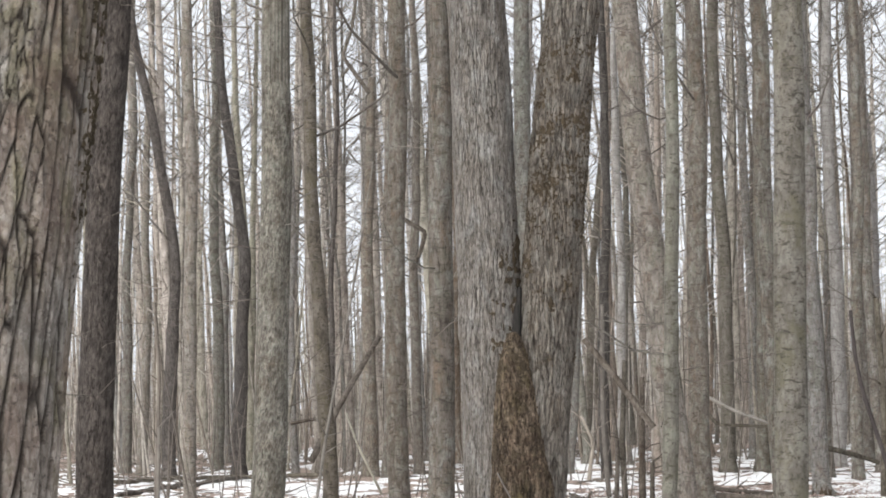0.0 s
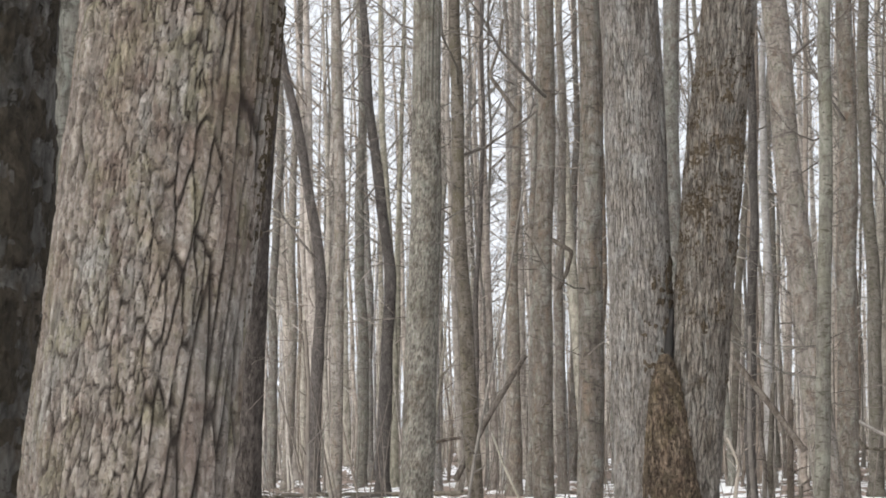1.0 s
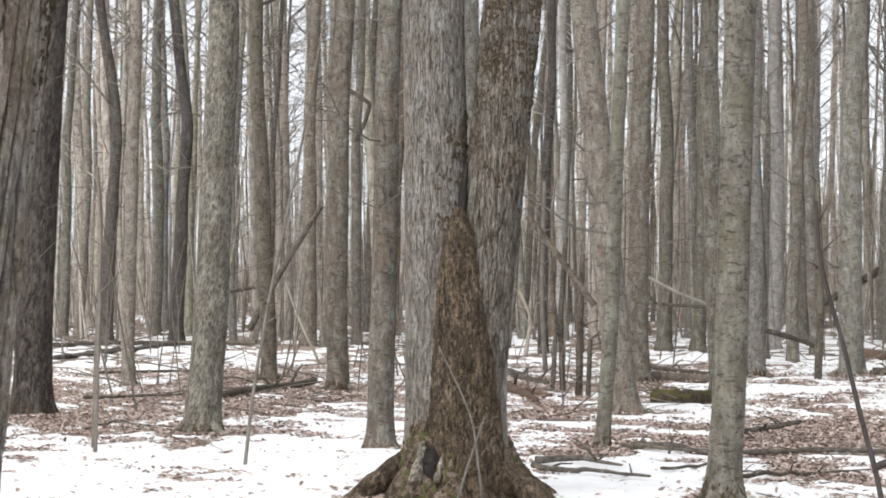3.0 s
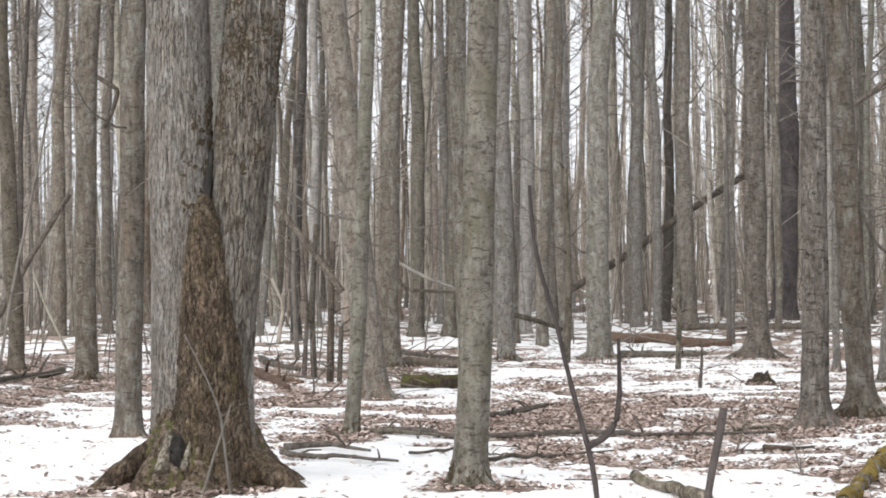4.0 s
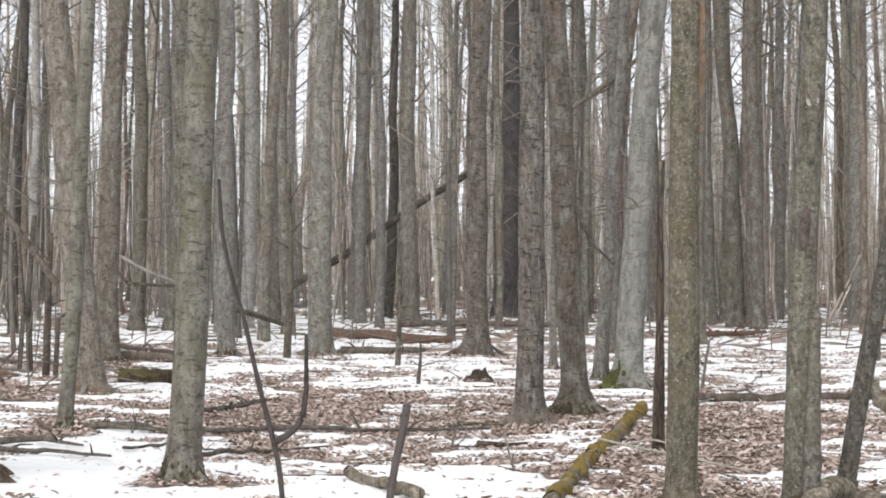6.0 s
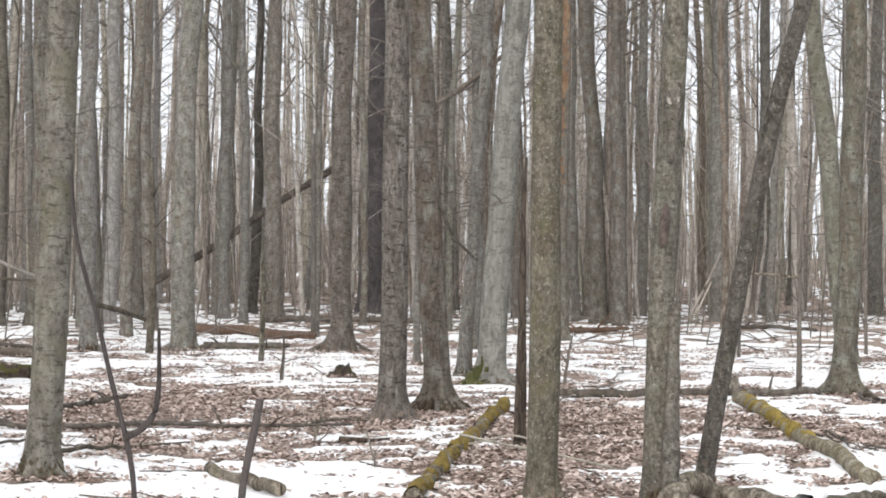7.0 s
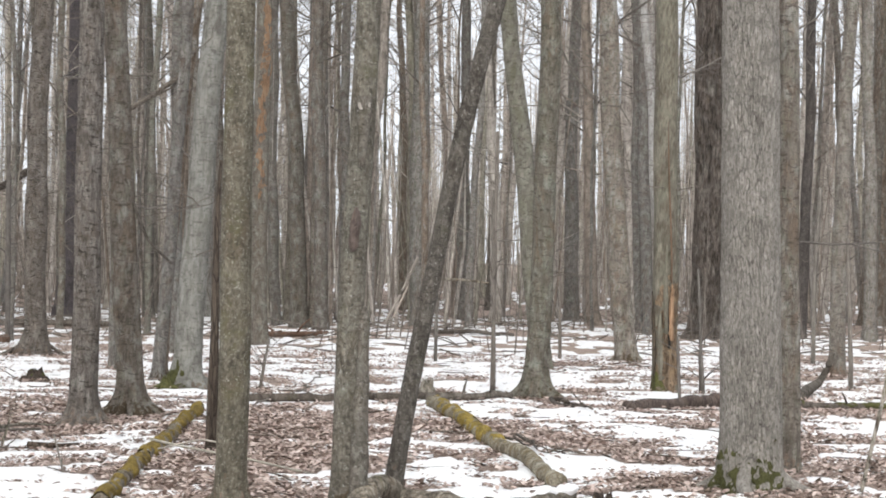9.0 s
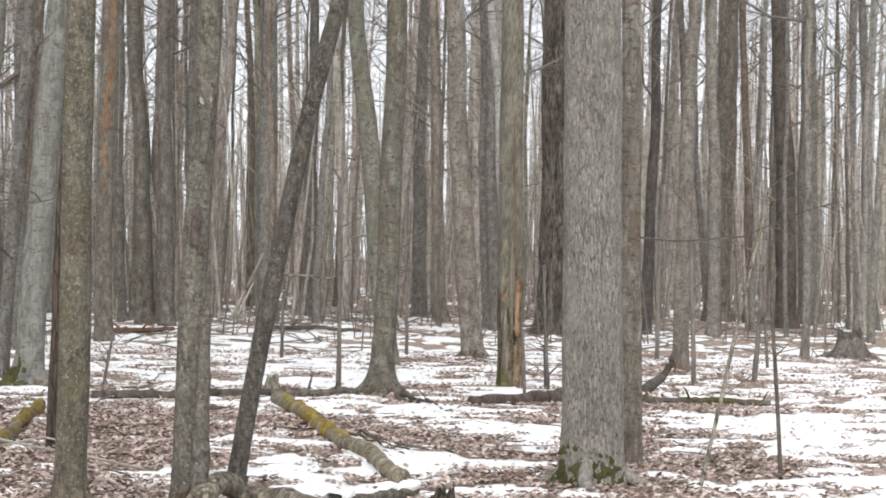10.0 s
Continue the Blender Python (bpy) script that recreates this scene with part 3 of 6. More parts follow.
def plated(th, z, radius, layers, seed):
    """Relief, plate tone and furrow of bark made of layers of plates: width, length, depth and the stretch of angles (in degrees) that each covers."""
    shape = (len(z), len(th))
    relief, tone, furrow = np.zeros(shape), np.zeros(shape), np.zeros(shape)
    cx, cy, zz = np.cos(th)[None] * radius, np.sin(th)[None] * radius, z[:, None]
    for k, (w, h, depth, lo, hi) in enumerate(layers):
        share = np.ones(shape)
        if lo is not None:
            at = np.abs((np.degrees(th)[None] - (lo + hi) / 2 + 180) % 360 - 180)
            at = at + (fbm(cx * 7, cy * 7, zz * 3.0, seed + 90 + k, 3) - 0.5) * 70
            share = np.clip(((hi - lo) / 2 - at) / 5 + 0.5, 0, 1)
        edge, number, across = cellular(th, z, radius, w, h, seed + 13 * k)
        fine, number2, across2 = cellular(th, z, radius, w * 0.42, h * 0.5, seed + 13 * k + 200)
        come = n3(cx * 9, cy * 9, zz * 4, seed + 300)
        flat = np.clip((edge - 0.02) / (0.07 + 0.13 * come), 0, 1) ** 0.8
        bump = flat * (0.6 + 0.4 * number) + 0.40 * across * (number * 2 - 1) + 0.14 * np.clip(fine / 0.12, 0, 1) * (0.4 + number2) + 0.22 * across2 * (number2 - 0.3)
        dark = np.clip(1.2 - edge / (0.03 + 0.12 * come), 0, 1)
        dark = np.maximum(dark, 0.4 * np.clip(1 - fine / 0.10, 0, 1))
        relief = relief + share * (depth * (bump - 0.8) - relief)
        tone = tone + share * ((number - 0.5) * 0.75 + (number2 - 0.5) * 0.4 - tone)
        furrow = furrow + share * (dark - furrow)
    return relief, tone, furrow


def stem(height, radius, lean=(0.0, 0.0), bend=None, flare=1.0, sides=20, step=0.12, fine_to=5.0, relief=0.0, grain=9.0, stretch=5.0, seed=0, wobble=0.02, roots=5, top_share=0.3, sink=0.15, layers=(), fine_from=None):
    """A trunk: tapered, swollen at the foot into roots, with furrowed bark."""
    z = np.concatenate([np.arange(-sink, min(fine_to, height), step), np.linspace(min(fine_to, height), height, 10 if height > fine_to + 1 else 2)])
    if fine_from:  # fewer rings below
        z = np.concatenate([np.arange(-sink, fine_from, 0.06), z[z >= fine_from]])
    z = np.unique(z)
    zz = np.clip(z, 0, None)
    ox, oy = lean[0] * zz, lean[1] * zz
    if bend:
        above = np.clip(zz - bend[0] + 0.5, 0, None)
        soft = np.where(above < 1, above**2 / 2, above - 0.5)
        ox = ox + (bend[1] - lean[0]) * soft * bend[2]
        oy = oy + (bend[1] - lean[0]) * soft * bend[3]
    ph = seed * 1.7
    ox = ox + wobble * (np.sin(zz * 0.9 + ph) - np.sin(ph)) + wobble * 0.4 * (np.sin(zz * 2.3 + ph) - np.sin(ph))
    oy = oy + wobble * (np.cos(zz * 0.8 + ph) - np.cos(ph))
    from_z = min(1.0, 0.15 * height)
    r = radius * (1 - (1 - top_share) * np.clip((zz - from_z) / (height - from_z), 0, 1))
    th = np.linspace(0, 2 * np.pi, sides, endpoint=False)
    lobes = 0.5 + 0.5 * np.cos(roots * th + ph) * np.cos(2 * th + ph * 2)
    foot = np.exp(-zz / (0.85 * radius + 0.04))
    rr = r[:, None] * (1 + 0.03 * np.sin(2 * th + ph)[None]) + radius * flare * foot[:, None] ** 1.3 * (0.18 + 0.82 * lobes[None] ** 1.5)
    cx, cy = np.cos(th)[None], np.sin(th)[None]
    rr = rr * (1 + 0.10 * (fbm(cx * 1.3, cy * 1.3, z[:, None] * 2.2, seed + 31, 3) - 0.5))
    if relief:
        k = grain
        wx = (fbm(cx * radius * k, cy * radius * k, z[:, None] * k / stretch, seed + 3, 2) - 0.5) * 1.5
        a = n3(cx * radius * k + wx, cy * radius * k, z[:, None] * k / stretch, seed)
        b = n3(cx * radius * k * 2.1, cy * radius * k * 2.1 + wx, z[:, None] * k * 2 / stretch, seed + 9)
        furrow = np.minimum(np.abs(a - 0.5) * 5, 1) * 0.65 + np.minimum(np.abs(b - 0.5) * 5, 1) * 0.35
        low = fbm(cx * radius * 6, cy * radius * 6, z[:, None] * 1.5, seed + 5, 3) - 0.5
        rr = rr + relief * (furrow - 0.7) + low * relief * 1.2
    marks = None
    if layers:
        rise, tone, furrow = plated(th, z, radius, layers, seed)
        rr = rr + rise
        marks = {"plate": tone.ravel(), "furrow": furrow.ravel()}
    v = np.stack([ox[:, None] + rr * cx, oy[:, None] + rr * cy, z[:, None] + 0 * rr], -1).reshape(-1, 3)
    f = grid_faces(len(z), sides, True)
    f.append([len(v) - sides + i for i in range(sides)])
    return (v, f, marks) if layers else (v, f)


# ---- forest floor ----
def polar(radii, angles):
    r, a = np.meshgrid(radii, angles, indexing="ij")
    return r * np.sin(a), r * np.cos(a)


def angles_of(fine, half=30.0, coarse=4.0):
    a = np.concatenate([np.arange(-180, -half, coarse), np.arange(-half, half, fine), np.arange(half, 180, coarse)])
    return np.radians(a)


def radii_of(steps):
    out = [1e-6]
    for stop, grow, least in steps:
        while out[-1] < stop:
            out.append(out[-1] + max(out[-1] * grow, least))
    return np.array(out)


SNOW_ZONES = [  # x, y, half width, half depth, how much more (or less) snow lies there
    (-6.2, 15.3, 1.8, 2.9, 0.35),
    (-6.3, 18.0, 0.7, 1.6, 0.30),
    (-2.8, 14.7, 0.4, 1.6, 0.28),
    (-2.9, 14.9, 0.7, 1.4, 0.28),
    (-1.3, 14.7, 0.6, 0.6, 0.30),
    (0.0, 15.3, 0.7, 1.6, 0.28),
    (-0.5, 25.8, 1.0, 2.5, 0.16),
    (8.2, 18.5, 1.3, 1.8, 0.27),
    (11.2, 25.8, 2.6, 2.6, -0.20),
    (5.6, 19.9, 0.8, 1.6, 0.12),
    (6.6, 31.5, 2.7, 8.5, 0.06),
    (-1.0, 19.7, 1.7, 2.6, -0.15),
    (2.3, 18.1, 0.8, 2.9, -0.22),
    (1.7, 17.3, 0.7, 3.2, -0.22),
    (6.5, 15.2, 0.8, 0.8, -0.15),
    (-11.0, 27.0, 1.9, 4.5, -0.26),
    (-8.6, 25.5, 1.6, 4.0, -0.28),
    (4.2, 18.3, 0.6, 1.2, -0.15),
    (-2.3, 20.1, 1.3, 2.8, -0.24),
    (-0.4, 14.5, 0.9, 0.8, 0.22),
    (4.5, 17.5, 0.6, 1.1, -0.20),
    (-5.3, 31.1, 1.2, 3.8, -0.15),
    (-2.5, 19.4, 1.1, 1.5, -0.12),
    (20.5, 46.6, 3.4, 6.2, -0.25),
]


MELT = []  # bare rings about the feet of the trees: x, y, reach


def snow_cover(x, y):
    """Above zero where old snow still lies."""
    m = fbm(x / 1.3, y / 1.5, 0, 40, 4) * 0.62 + fbm(x / 0.42, y / 0.30, 0, 60, 4) * 1.35 - 0.965 + (fbm(x / 0.15, y / 0.13, 0, 70, 3) - 0.5) * 0.34
    far = np.clip((np.hypot(x, y) - 33) / 14, 0, 1)
    m = m - 0.11 * far * far * (3 - 2 * far)
    for zx, zy, hw, hd, more in SNOW_ZONES:
        m = m + more * np.exp(-(((x - zx) / hw) ** 2 + ((y - zy) / hd) ** 2))
    for mx, my, reach in MELT:
        m = m - 0.42 * np.exp(-(((x - mx) ** 2 + (y - my) ** 2) / reach**2))
    return m


def snow_height(x, y):
    return land(x, y) + np.clip(snow_cover(x, y) * 0.30, -0.05, 0.032) + (fbm(x * 3.5, y * 3.5, 0, 80, 3) - 0.5) * 0.03


def ground_sheet():
    rad = radii_of([(8, 0.06, 0.1), (60, 0.012, 0.08), (300, 0.08, 1), (3000, 0.35, 1)])
    ang = angles_of(0.4)
    x, y = polar(rad, ang)
    z = land(x, y) + (fbm(x * 4, y * 4, 0, 30, 3) - 0.5) * 0.03
    z = np.where(np.hypot(x, y) > 250, -0.1, z)
    v = np.stack([x, y, z], -1).reshape(-1, 3)
    tagged(part("ground", (v, grid_faces(len(rad), len(ang), True)), LITTER), "forest floor of brown leaf litter with patches of old snow", "ground", "", "structure")


def snow_sheet():
    rad = radii_of([(8, 0.05, 0.1), (34, 0.0045, 0.03), (60, 0.009, 0.1), (260, 0.08, 1)])
    ang = angles_of(0.07, 27.0)
    x, y = polar(rad, ang)
    v = np.stack([x, y, snow_height(x, y)], -1).reshape(-1, 3)
    f = np.array(grid_faces(len(rad), len(ang), True))
    up = (snow_cover(x, y) > -0.06).ravel()
    f = f[up[f].any(1)]
    used = np.unique(f)
    back = np.zeros(len(v), int)
    back[used] = np.arange(len(used))
    tagged(part("snow", (v[used], back[f].tolist()), SNOW), "patches of old wet snow lying on the leaf litter", "snow", "", "stuff")


def leaves():
    """Curled dead leaves, thick on bare litter, a few blown on the snow."""
    rng = np.random.default_rng(8)
    n = 270000
    r = np.sqrt(rng.uniform(9.0**2, 36.0**2, n))
    r = np.where(rng.random(n) < 0.45, 9 + (r - 9) * 0.55, r)
    a = np.radians(rng.uniform(-28, 27, n))
    x, y = r * np.sin(a), r * np.cos(a)
    keep = (snow_cover(x, y) < 0.0) | (rng.random(n) < 0.022)
    x, y, r = x[keep], y[keep], r[keep]
    n = len(x)
    z = np.maximum(land(x, y) + 0.008, snow_height(x, y)) + rng.uniform(0.002, 0.02, n)
    turn, size = rng.uniform(0, 2 * np.pi, n), rng.uniform(0.011, 0.031, n)
    tilt, curl = rng.normal(0, 0.30, (n, 2)), rng.uniform(0.1, 0.9, n)
    outline = np.array([(0, -1.0), (0.55, -0.25), (0.42, 0.6), (0, 1.1), (-0.42, 0.6), (-0.55, -0.25)])
    px, py = outline[:, 0][None] * size[:, None], outline[:, 1][None] * size[:, None]
    pz = (px**2 / size[:, None]) * curl[:, None] * 1.6 + px * tilt[:, :1] + py * tilt[:, 1:]
    c, s = np.cos(turn)[:, None], np.sin(turn)[:, None]
    v = np.stack([x[:, None] + px * c - py * s, y[:, None] + px * s + py * c, z[:, None] + pz + 0.012], -1).reshape(-1, 3)
    base = np.arange(n)[:, None] * 6
    f = np.concatenate([base + [0, 1, 2, 3], base + [0, 3, 4, 5]]).tolist()
    tagged(part("leaf_litter", (v, f), LEAF), "brown curled dead leaves strewn over the forest floor", "leaves", "", "stuff")


ground_sheet()


def crust(shape, sides, chosen, lift=0.01, seed=0, dense=1):
    """A thin lumpy layer (moss, bare wood, snow) on the part of a stem where chosen(points) is above zero."""
    v = np.asarray(shape[0])
    rows = len(v) // sides
    g = v[: rows * sides].reshape(rows, sides, 3)
    mid = np.repeat(g.mean(1, keepdims=True), sides, 1)
    near = np.where((chosen(g, (g - mid) / (np.linalg.norm(g - mid, axis=2, keepdims=True) + 1e-9)) > -2.5).any(1))[0]
    if not len(near):
        return None
    lo, hi = max(near[0] - 1, 0), min(near[-1] + 2, rows)
    g, mid = g[lo:hi], mid[lo:hi]
    if dense > 1 and len(g) > 1:  # a finer grid between the points of the stem
        s = np.linspace(0, len(g) - 1, (len(g) - 1) * dense + 1)
        i = np.minimum(s.astype(int), len(g) - 2)
        w = (s - i)[:, None, None]
        g, mid = g[i] * (1 - w) + g[i + 1] * w, mid[i] * (1 - w) + mid[i + 1] * w
        c = np.arange(sides * dense) / dense
        j = c.astype(int)
        w = (c - j)[None, :, None]
        g, mid = g[:, j] * (1 - w) + g[:, (j + 1) % sides] * w, mid[:, j] * (1 - w) + mid[:, (j + 1) % sides] * w
        sides *= dense
    out = g - mid
    out /= np.linalg.norm(out, axis=2, keepdims=True) + 1e-9
    amount = chosen(g, out)
    lump = fbm(g[..., 0] * 30, g[..., 1] * 30, g[..., 2] * 30, seed, 3)
    q = (g + out * (np.clip(amount, -1, 1) * lift * (0.5 + lump))[..., None]).reshape(-1, 3)
    f = np.array(grid_faces(len(g), sides, True))
    ok = amount.ravel() > -0.9
    f = f[ok[f].all(1)]
    if not len(f):
        return None
    used = np.unique(f)
    back = np.zeros(len(q), int)
    back[used] = np.arange(len(used))
    return q[used], back[f].tolist()


def blotch(g, scale, seed, level):
    return (fbm(g[..., 0] * scale, g[..., 1] * scale, g[..., 2] * scale, seed, 4) - level) * 6



# ---- trees ----
TREE_LABEL = {
    "grey": "slender leafless tree with smooth grey bark", "brown": "leafless tree with brownish grey bark and dark scars",
    "dusky": "leafless tree with dusky brown bark ringed by scars",
    "dark": "leafless tree with dark rough flaking bark", "spruce": "straight trunk with dark purplish scaly bark",
    "pale": "leafless tree with pale grey smooth bark", "green": "slim leafless tree with greenish grey bark",
    "banded": "leafless tree with grey bark ringed by dark scars", "lichen": "leafless tree with bumpy bark covered in pale lichen",
    "lichen_brown": "slim tree with brown bark and pale lichen specks",
    "lichen_dark": "slim leaning tree with dark bark and pale lichen specks",
    "lichen_green": "slim tree with olive green lichen on its bark", "shaggy": "thick tree with shaggy dark brown bark",
    "orange_brown": "thick tree with tawny brown bark", "rotten": "dying tree with bark fallen from its rotten foot",
    "stripped": "tree with orange bare wood where bark is stripped",
}


def limb_mesh(seed):
    """A bare limb one metre and a half to three long, growing along +x and upwards, with side twigs."""
    rnd = random.Random(seed)
    ln, up = rnd.uniform(1.5, 3.0), rnd.uniform(0.3, 1.1)
    r0 = 0.009 + 0.006 * ln
    pts = [np.zeros(3)]
    for s in range(1, 6):
        f = s / 5
        pts.append(np.array([ln * f, rnd.gauss(0, 0.07 * ln), up * ln * f * (0.6 + 0.6 * f) + rnd.gauss(0, 0.06)]))
    shapes = [tube(pts, [r0 * (1 - 0.17 * s) for s in range(6)], 5, False)]
    for _ in range(9):
        f = rnd.uniform(0.15, 1.0)
        k = min(int(f * 5), 4)
        p = pts[k] + (pts[k + 1] - pts[k]) * (f * 5 - k)
        az, l2 = rnd.uniform(-1.3, 1.3), ln * rnd.uniform(0.2, 0.55)
        e = p + np.array([math.cos(az) * l2, math.sin(az) * l2, rnd.uniform(-0.1, 0.9) * l2])
        c = p + (e - p) * 0.5 + np.array([0, rnd.gauss(0, 0.06), rnd.gauss(0, 0.06)])
        shapes.append(tube([p, c, e], [r0 * 0.42, r0 * 0.3, r0 * 0.14], 3, False))
        for _ in range(2):
            q = p + (e - p) * rnd.uniform(0.3, 0.9)
            g = q + np.array([rnd.uniform(-0.1, 0.35), rnd.uniform(-0.3, 0.3), rnd.uniform(0, 0.35)])
            shapes.append(tube([q, g], [r0 * 0.22, r0 * 0.1], 3, False))
    return mesh_of(*join(*shapes), name="limb")


LAYERS = {  # plates of bark: width, length, depth
    "dark": (0.026, 0.06, 0.011), "lichen": (0.026, 0.075, 0.009), "dusky": (0.030, 0.09, 0.006), "brown": (0.03, 0.11, 0.005),
    "shaggy": (0.05, 0.34, 0.022), "rotten": (0.04, 0.20, 0.008), "pale": (0.035, 0.16, 0.005), "grey": (0.03, 0.12, 0.004),
    "green": (0.03, 0.10, 0.002), "banded": (0.05, 0.045, 0.002), "lichen_green": (0.024, 0.03, 0.002), "lichen_brown": (0.024, 0.04, 0.003),
    "lichen_dark": (0.024, 0.04, 0.005), "orange_brown": (0.03, 0.12, 0.006), "stripped": (0.03, 0.12, 0.005),
}
BOUGHS = [limb_mesh(100 + k) for k in range(9)]
COUNT = [0]


def limbs_on(root, h, dia, lean, bend, side, low, n, k):
    """Limbs set round the stem from low up to its top."""
    rnd = random.Random(k)
    for i in range(n):
        z = low + (h - low) * ((i + rnd.random()) / n) ** 0.9
        off = lean * z + (max(z - bend[0], 0) * (bend[1] - lean) if bend else 0)
        o = part("limb", BOUGHS[rnd.randrange(9)], TWIG, root)
        g = rnd.uniform(0.55, 1.1) * (1.1 - 0.5 * (z - low) / max(h - low, 1))
        o.matrix_basis = pose(off * side[0], off * side[1], z, 0, rnd.uniform(-25, 12), rnd.uniform(0, 360)) @ Matrix.Scale(g, 4)


def tree(x, y, dia, lean, bark_kind, flare=0.8, bend=None, top=None, sides=22, step=0.1, relief=0.012, label="", grain=9.0, height=None, limbs=14, low=5.0, stretch=5.0, fine_to=5.5, wobble=None, bare=(), layers=None, fine_from=None):
    """A standing tree; lean: sideways metres a metre of height, as seen from the path."""
    COUNT[0] += 1
    k = COUNT[0]
    far = math.hypot(x, y)
    side = (y / far, -x / far)
    h = top or height or 15.0 + (k * 37 % 50) / 10
    root = tagged(new("tree"), label or TREE_LABEL[bark_kind], "tree", "trees of the forest")
    root.location = (x, y, float(land(x, y)))
    if far < 34:
        MELT.append((x, y, 0.16 + dia * 0.95))
    if far > 30 and sides == 22:
        sides, step, relief, fine_to = 14, 0.25, 0.02, 11.0
    elif far < 31 and sides == 22:
        sides, step, relief, fine_to = (84, 0.03, 0.004, 4.6) if far < 22 else (60, 0.05, 0.005, 6.2)
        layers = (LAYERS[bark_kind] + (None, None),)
    b = (bend[0], bend[1], side[0], side[1]) if bend else None
    shape = stem(h, dia / 2, (lean * side[0], lean * side[1]), b, flare, sides, step, fine_to, relief * min(1, dia / 0.25), grain if far < 30 else 5.0, stretch, k, 0.012 + 0.0005 * far if wobble is None else wobble, 3 + k % 4, 0.35 if not top else 0.5, layers=layers or (), fine_from=fine_from)
    bole = part("trunk", shape, BARK[bark_kind], root)
    rnd = random.Random(k * 7)
    if far < 34 and not top:  # roots, and moss and debris on the foot
        spread = rnd.uniform(0, 6.28)
        for i in range(4 + k % 2):
            az = spread + i * 6.28 / (4 + k % 2) + rnd.uniform(-0.35, 0.35)
            out, r = dia / 2 * (1.35 + 0.45 * flare) * rnd.uniform(0.85, 1.3), dia * rnd.uniform(0.12, 0.20)
            c, s = math.cos(az), math.sin(az)
            pts = [(c * dia * 0.30, s * dia * 0.30, dia * (0.42 + 0.28 * flare)), (c * dia * 0.46, s * dia * 0.46, dia * (0.22 + 0.12 * flare)), (c * out * 0.75, s * out * 0.75, dia * 0.13), (math.cos(az + 0.25) * out * 1.25, math.sin(az + 0.25) * out * 1.25, -0.05)]
            part("root", tube(smooth_path(pts, 10), np.linspace(r, r * 0.4, 10), 9, True, 0.4, k + i), BARK[bark_kind], root)
        high = 0.03 + 0.12 * rnd.random()
        foot = crust(shape, sides, lambda gr, o: 0.9 * blotch(gr, 42, k, 0.52) + 8.0 * (high - gr[..., 2]), 0.010, k, 2 if layers else 4)
        if foot and sides < 100:
            part("moss", foot, (DEBRIS, BROWN_MOSS)[k % 2], bole, "brown moss and bark debris on the foot")
    for z0, z1, turn, half, wood, words in bare:  # where the bark is gone, or moss has grown
        az = math.atan2(-y, -x) + turn
        ring = lambda gr, o: 1.2 * (half - np.abs((np.arctan2(o[..., 1], o[..., 0]) - az + math.pi) % (2 * math.pi) - math.pi)) - 9.0 * np.clip(np.abs(gr[..., 2] - (z0 + z1) / 2) - (z1 - z0) / 2, 0, 9) + 0.7 * blotch(gr, 16, k, 0.5)
        layer = crust(shape, sides, ring, 0.012, k, 2 if layers else 4)
        if layer:
            part("bare_wood" if "wood" in words else "moss", layer, wood, bole, words)
    if 16 < far < 40 and not top:  # short dead twigs low on the stem
        for i in range(4):
            z = rnd.uniform(1.3, 5.2)
            o = part("twig", BOUGHS[rnd.randrange(9)], TWIG, root)
            o.matrix_basis = pose(lean * side[0] * z, lean * side[1] * z, z, 0, rnd.uniform(-10, 45), rnd.uniform(0, 360)) @ Matrix.Scale(rnd.uniform(0.22, 0.5), 4)
    if top:  # a few broken limbs near the top of a dead tree
        limbs_on(root, h, dia, lean, bend, side, h * 0.45, 4, k)
    else:
        limbs_on(root, h, dia, lean, bend, side, low, limbs, k)
    return bole, shape, sides


tree(-10.09, 21.24, 0.39, 0.057, "dark")  # 24 m
tree(-11.71, 27.74, 0.19, 0.008, "grey")  # 30 m
tree(-7.51, 19.48, 0.33, 0.042, "lichen")  # 21 m
tree(-10.33, 29.56, 0.22, -0.025, "banded")  # 31 m
tree(-8.58, 27.26, 0.28, 0.018, "brown")  # 29 m
tree(-5.29, 17.92, 0.23, 0.008, "brown")  # 19 m
tree(-3.45, 18.28, 0.13, 0.041, "green")  # 19 m
tree(-4.17, 23.48, 0.32, -0.080, "grey")  # 24 m
tree(-5.11, 30.25, 0.30, 0.013, "brown")  # 31 m
tree(-6.66, 42.46, 0.31, -0.004, "green")  # 43 m
tree(-1.92, 14.29, 0.22, 0.036, "banded")  # 14 m
tree(-3.42, 25.80, 0.23, -0.012, "brown")  # 26 m
tree(-3.64, 31.73, 0.26, -0.017, "grey")  # 32 m
tree(-4.84, 45.38, 0.31, 0.003, "pale")  # 46 m
tree(-4.62, 49.10, 0.31, 0.005, "brown")  # 49 m
tree(-2.37, 32.83, 0.34, 0.018, "grey")  # 33 m
tree(-2.93, 50.84, 0.29, 0.019, "grey")  # 51 m
tree(-2.23, 52.95, 0.25, 0.019, "dark")  # 53 m
tree(-1.61, 50.53, 0.39, -0.002, "grey")  # 51 m
tree(0.00, 32.20, 0.32, 0.002, "dusky", flare=2.8)  # 32 m
tree(0.63, 53.68, 0.58, 0.010, "spruce")  # 54 m
tree(0.45, 19.51, 0.24, 0.002, "dusky", flare=2.2)  # 19 m
tree(0.93, 20.59, 0.24, -0.043, "brown", flare=2.8)  # 21 m
tree(1.72, 24.92, 0.31, 0.057, "pale", flare=1.7, bare=((0.0, 0.16, -0.9, 0.7, MOSS_MAT, "green moss on the foot"),))  # 25 m
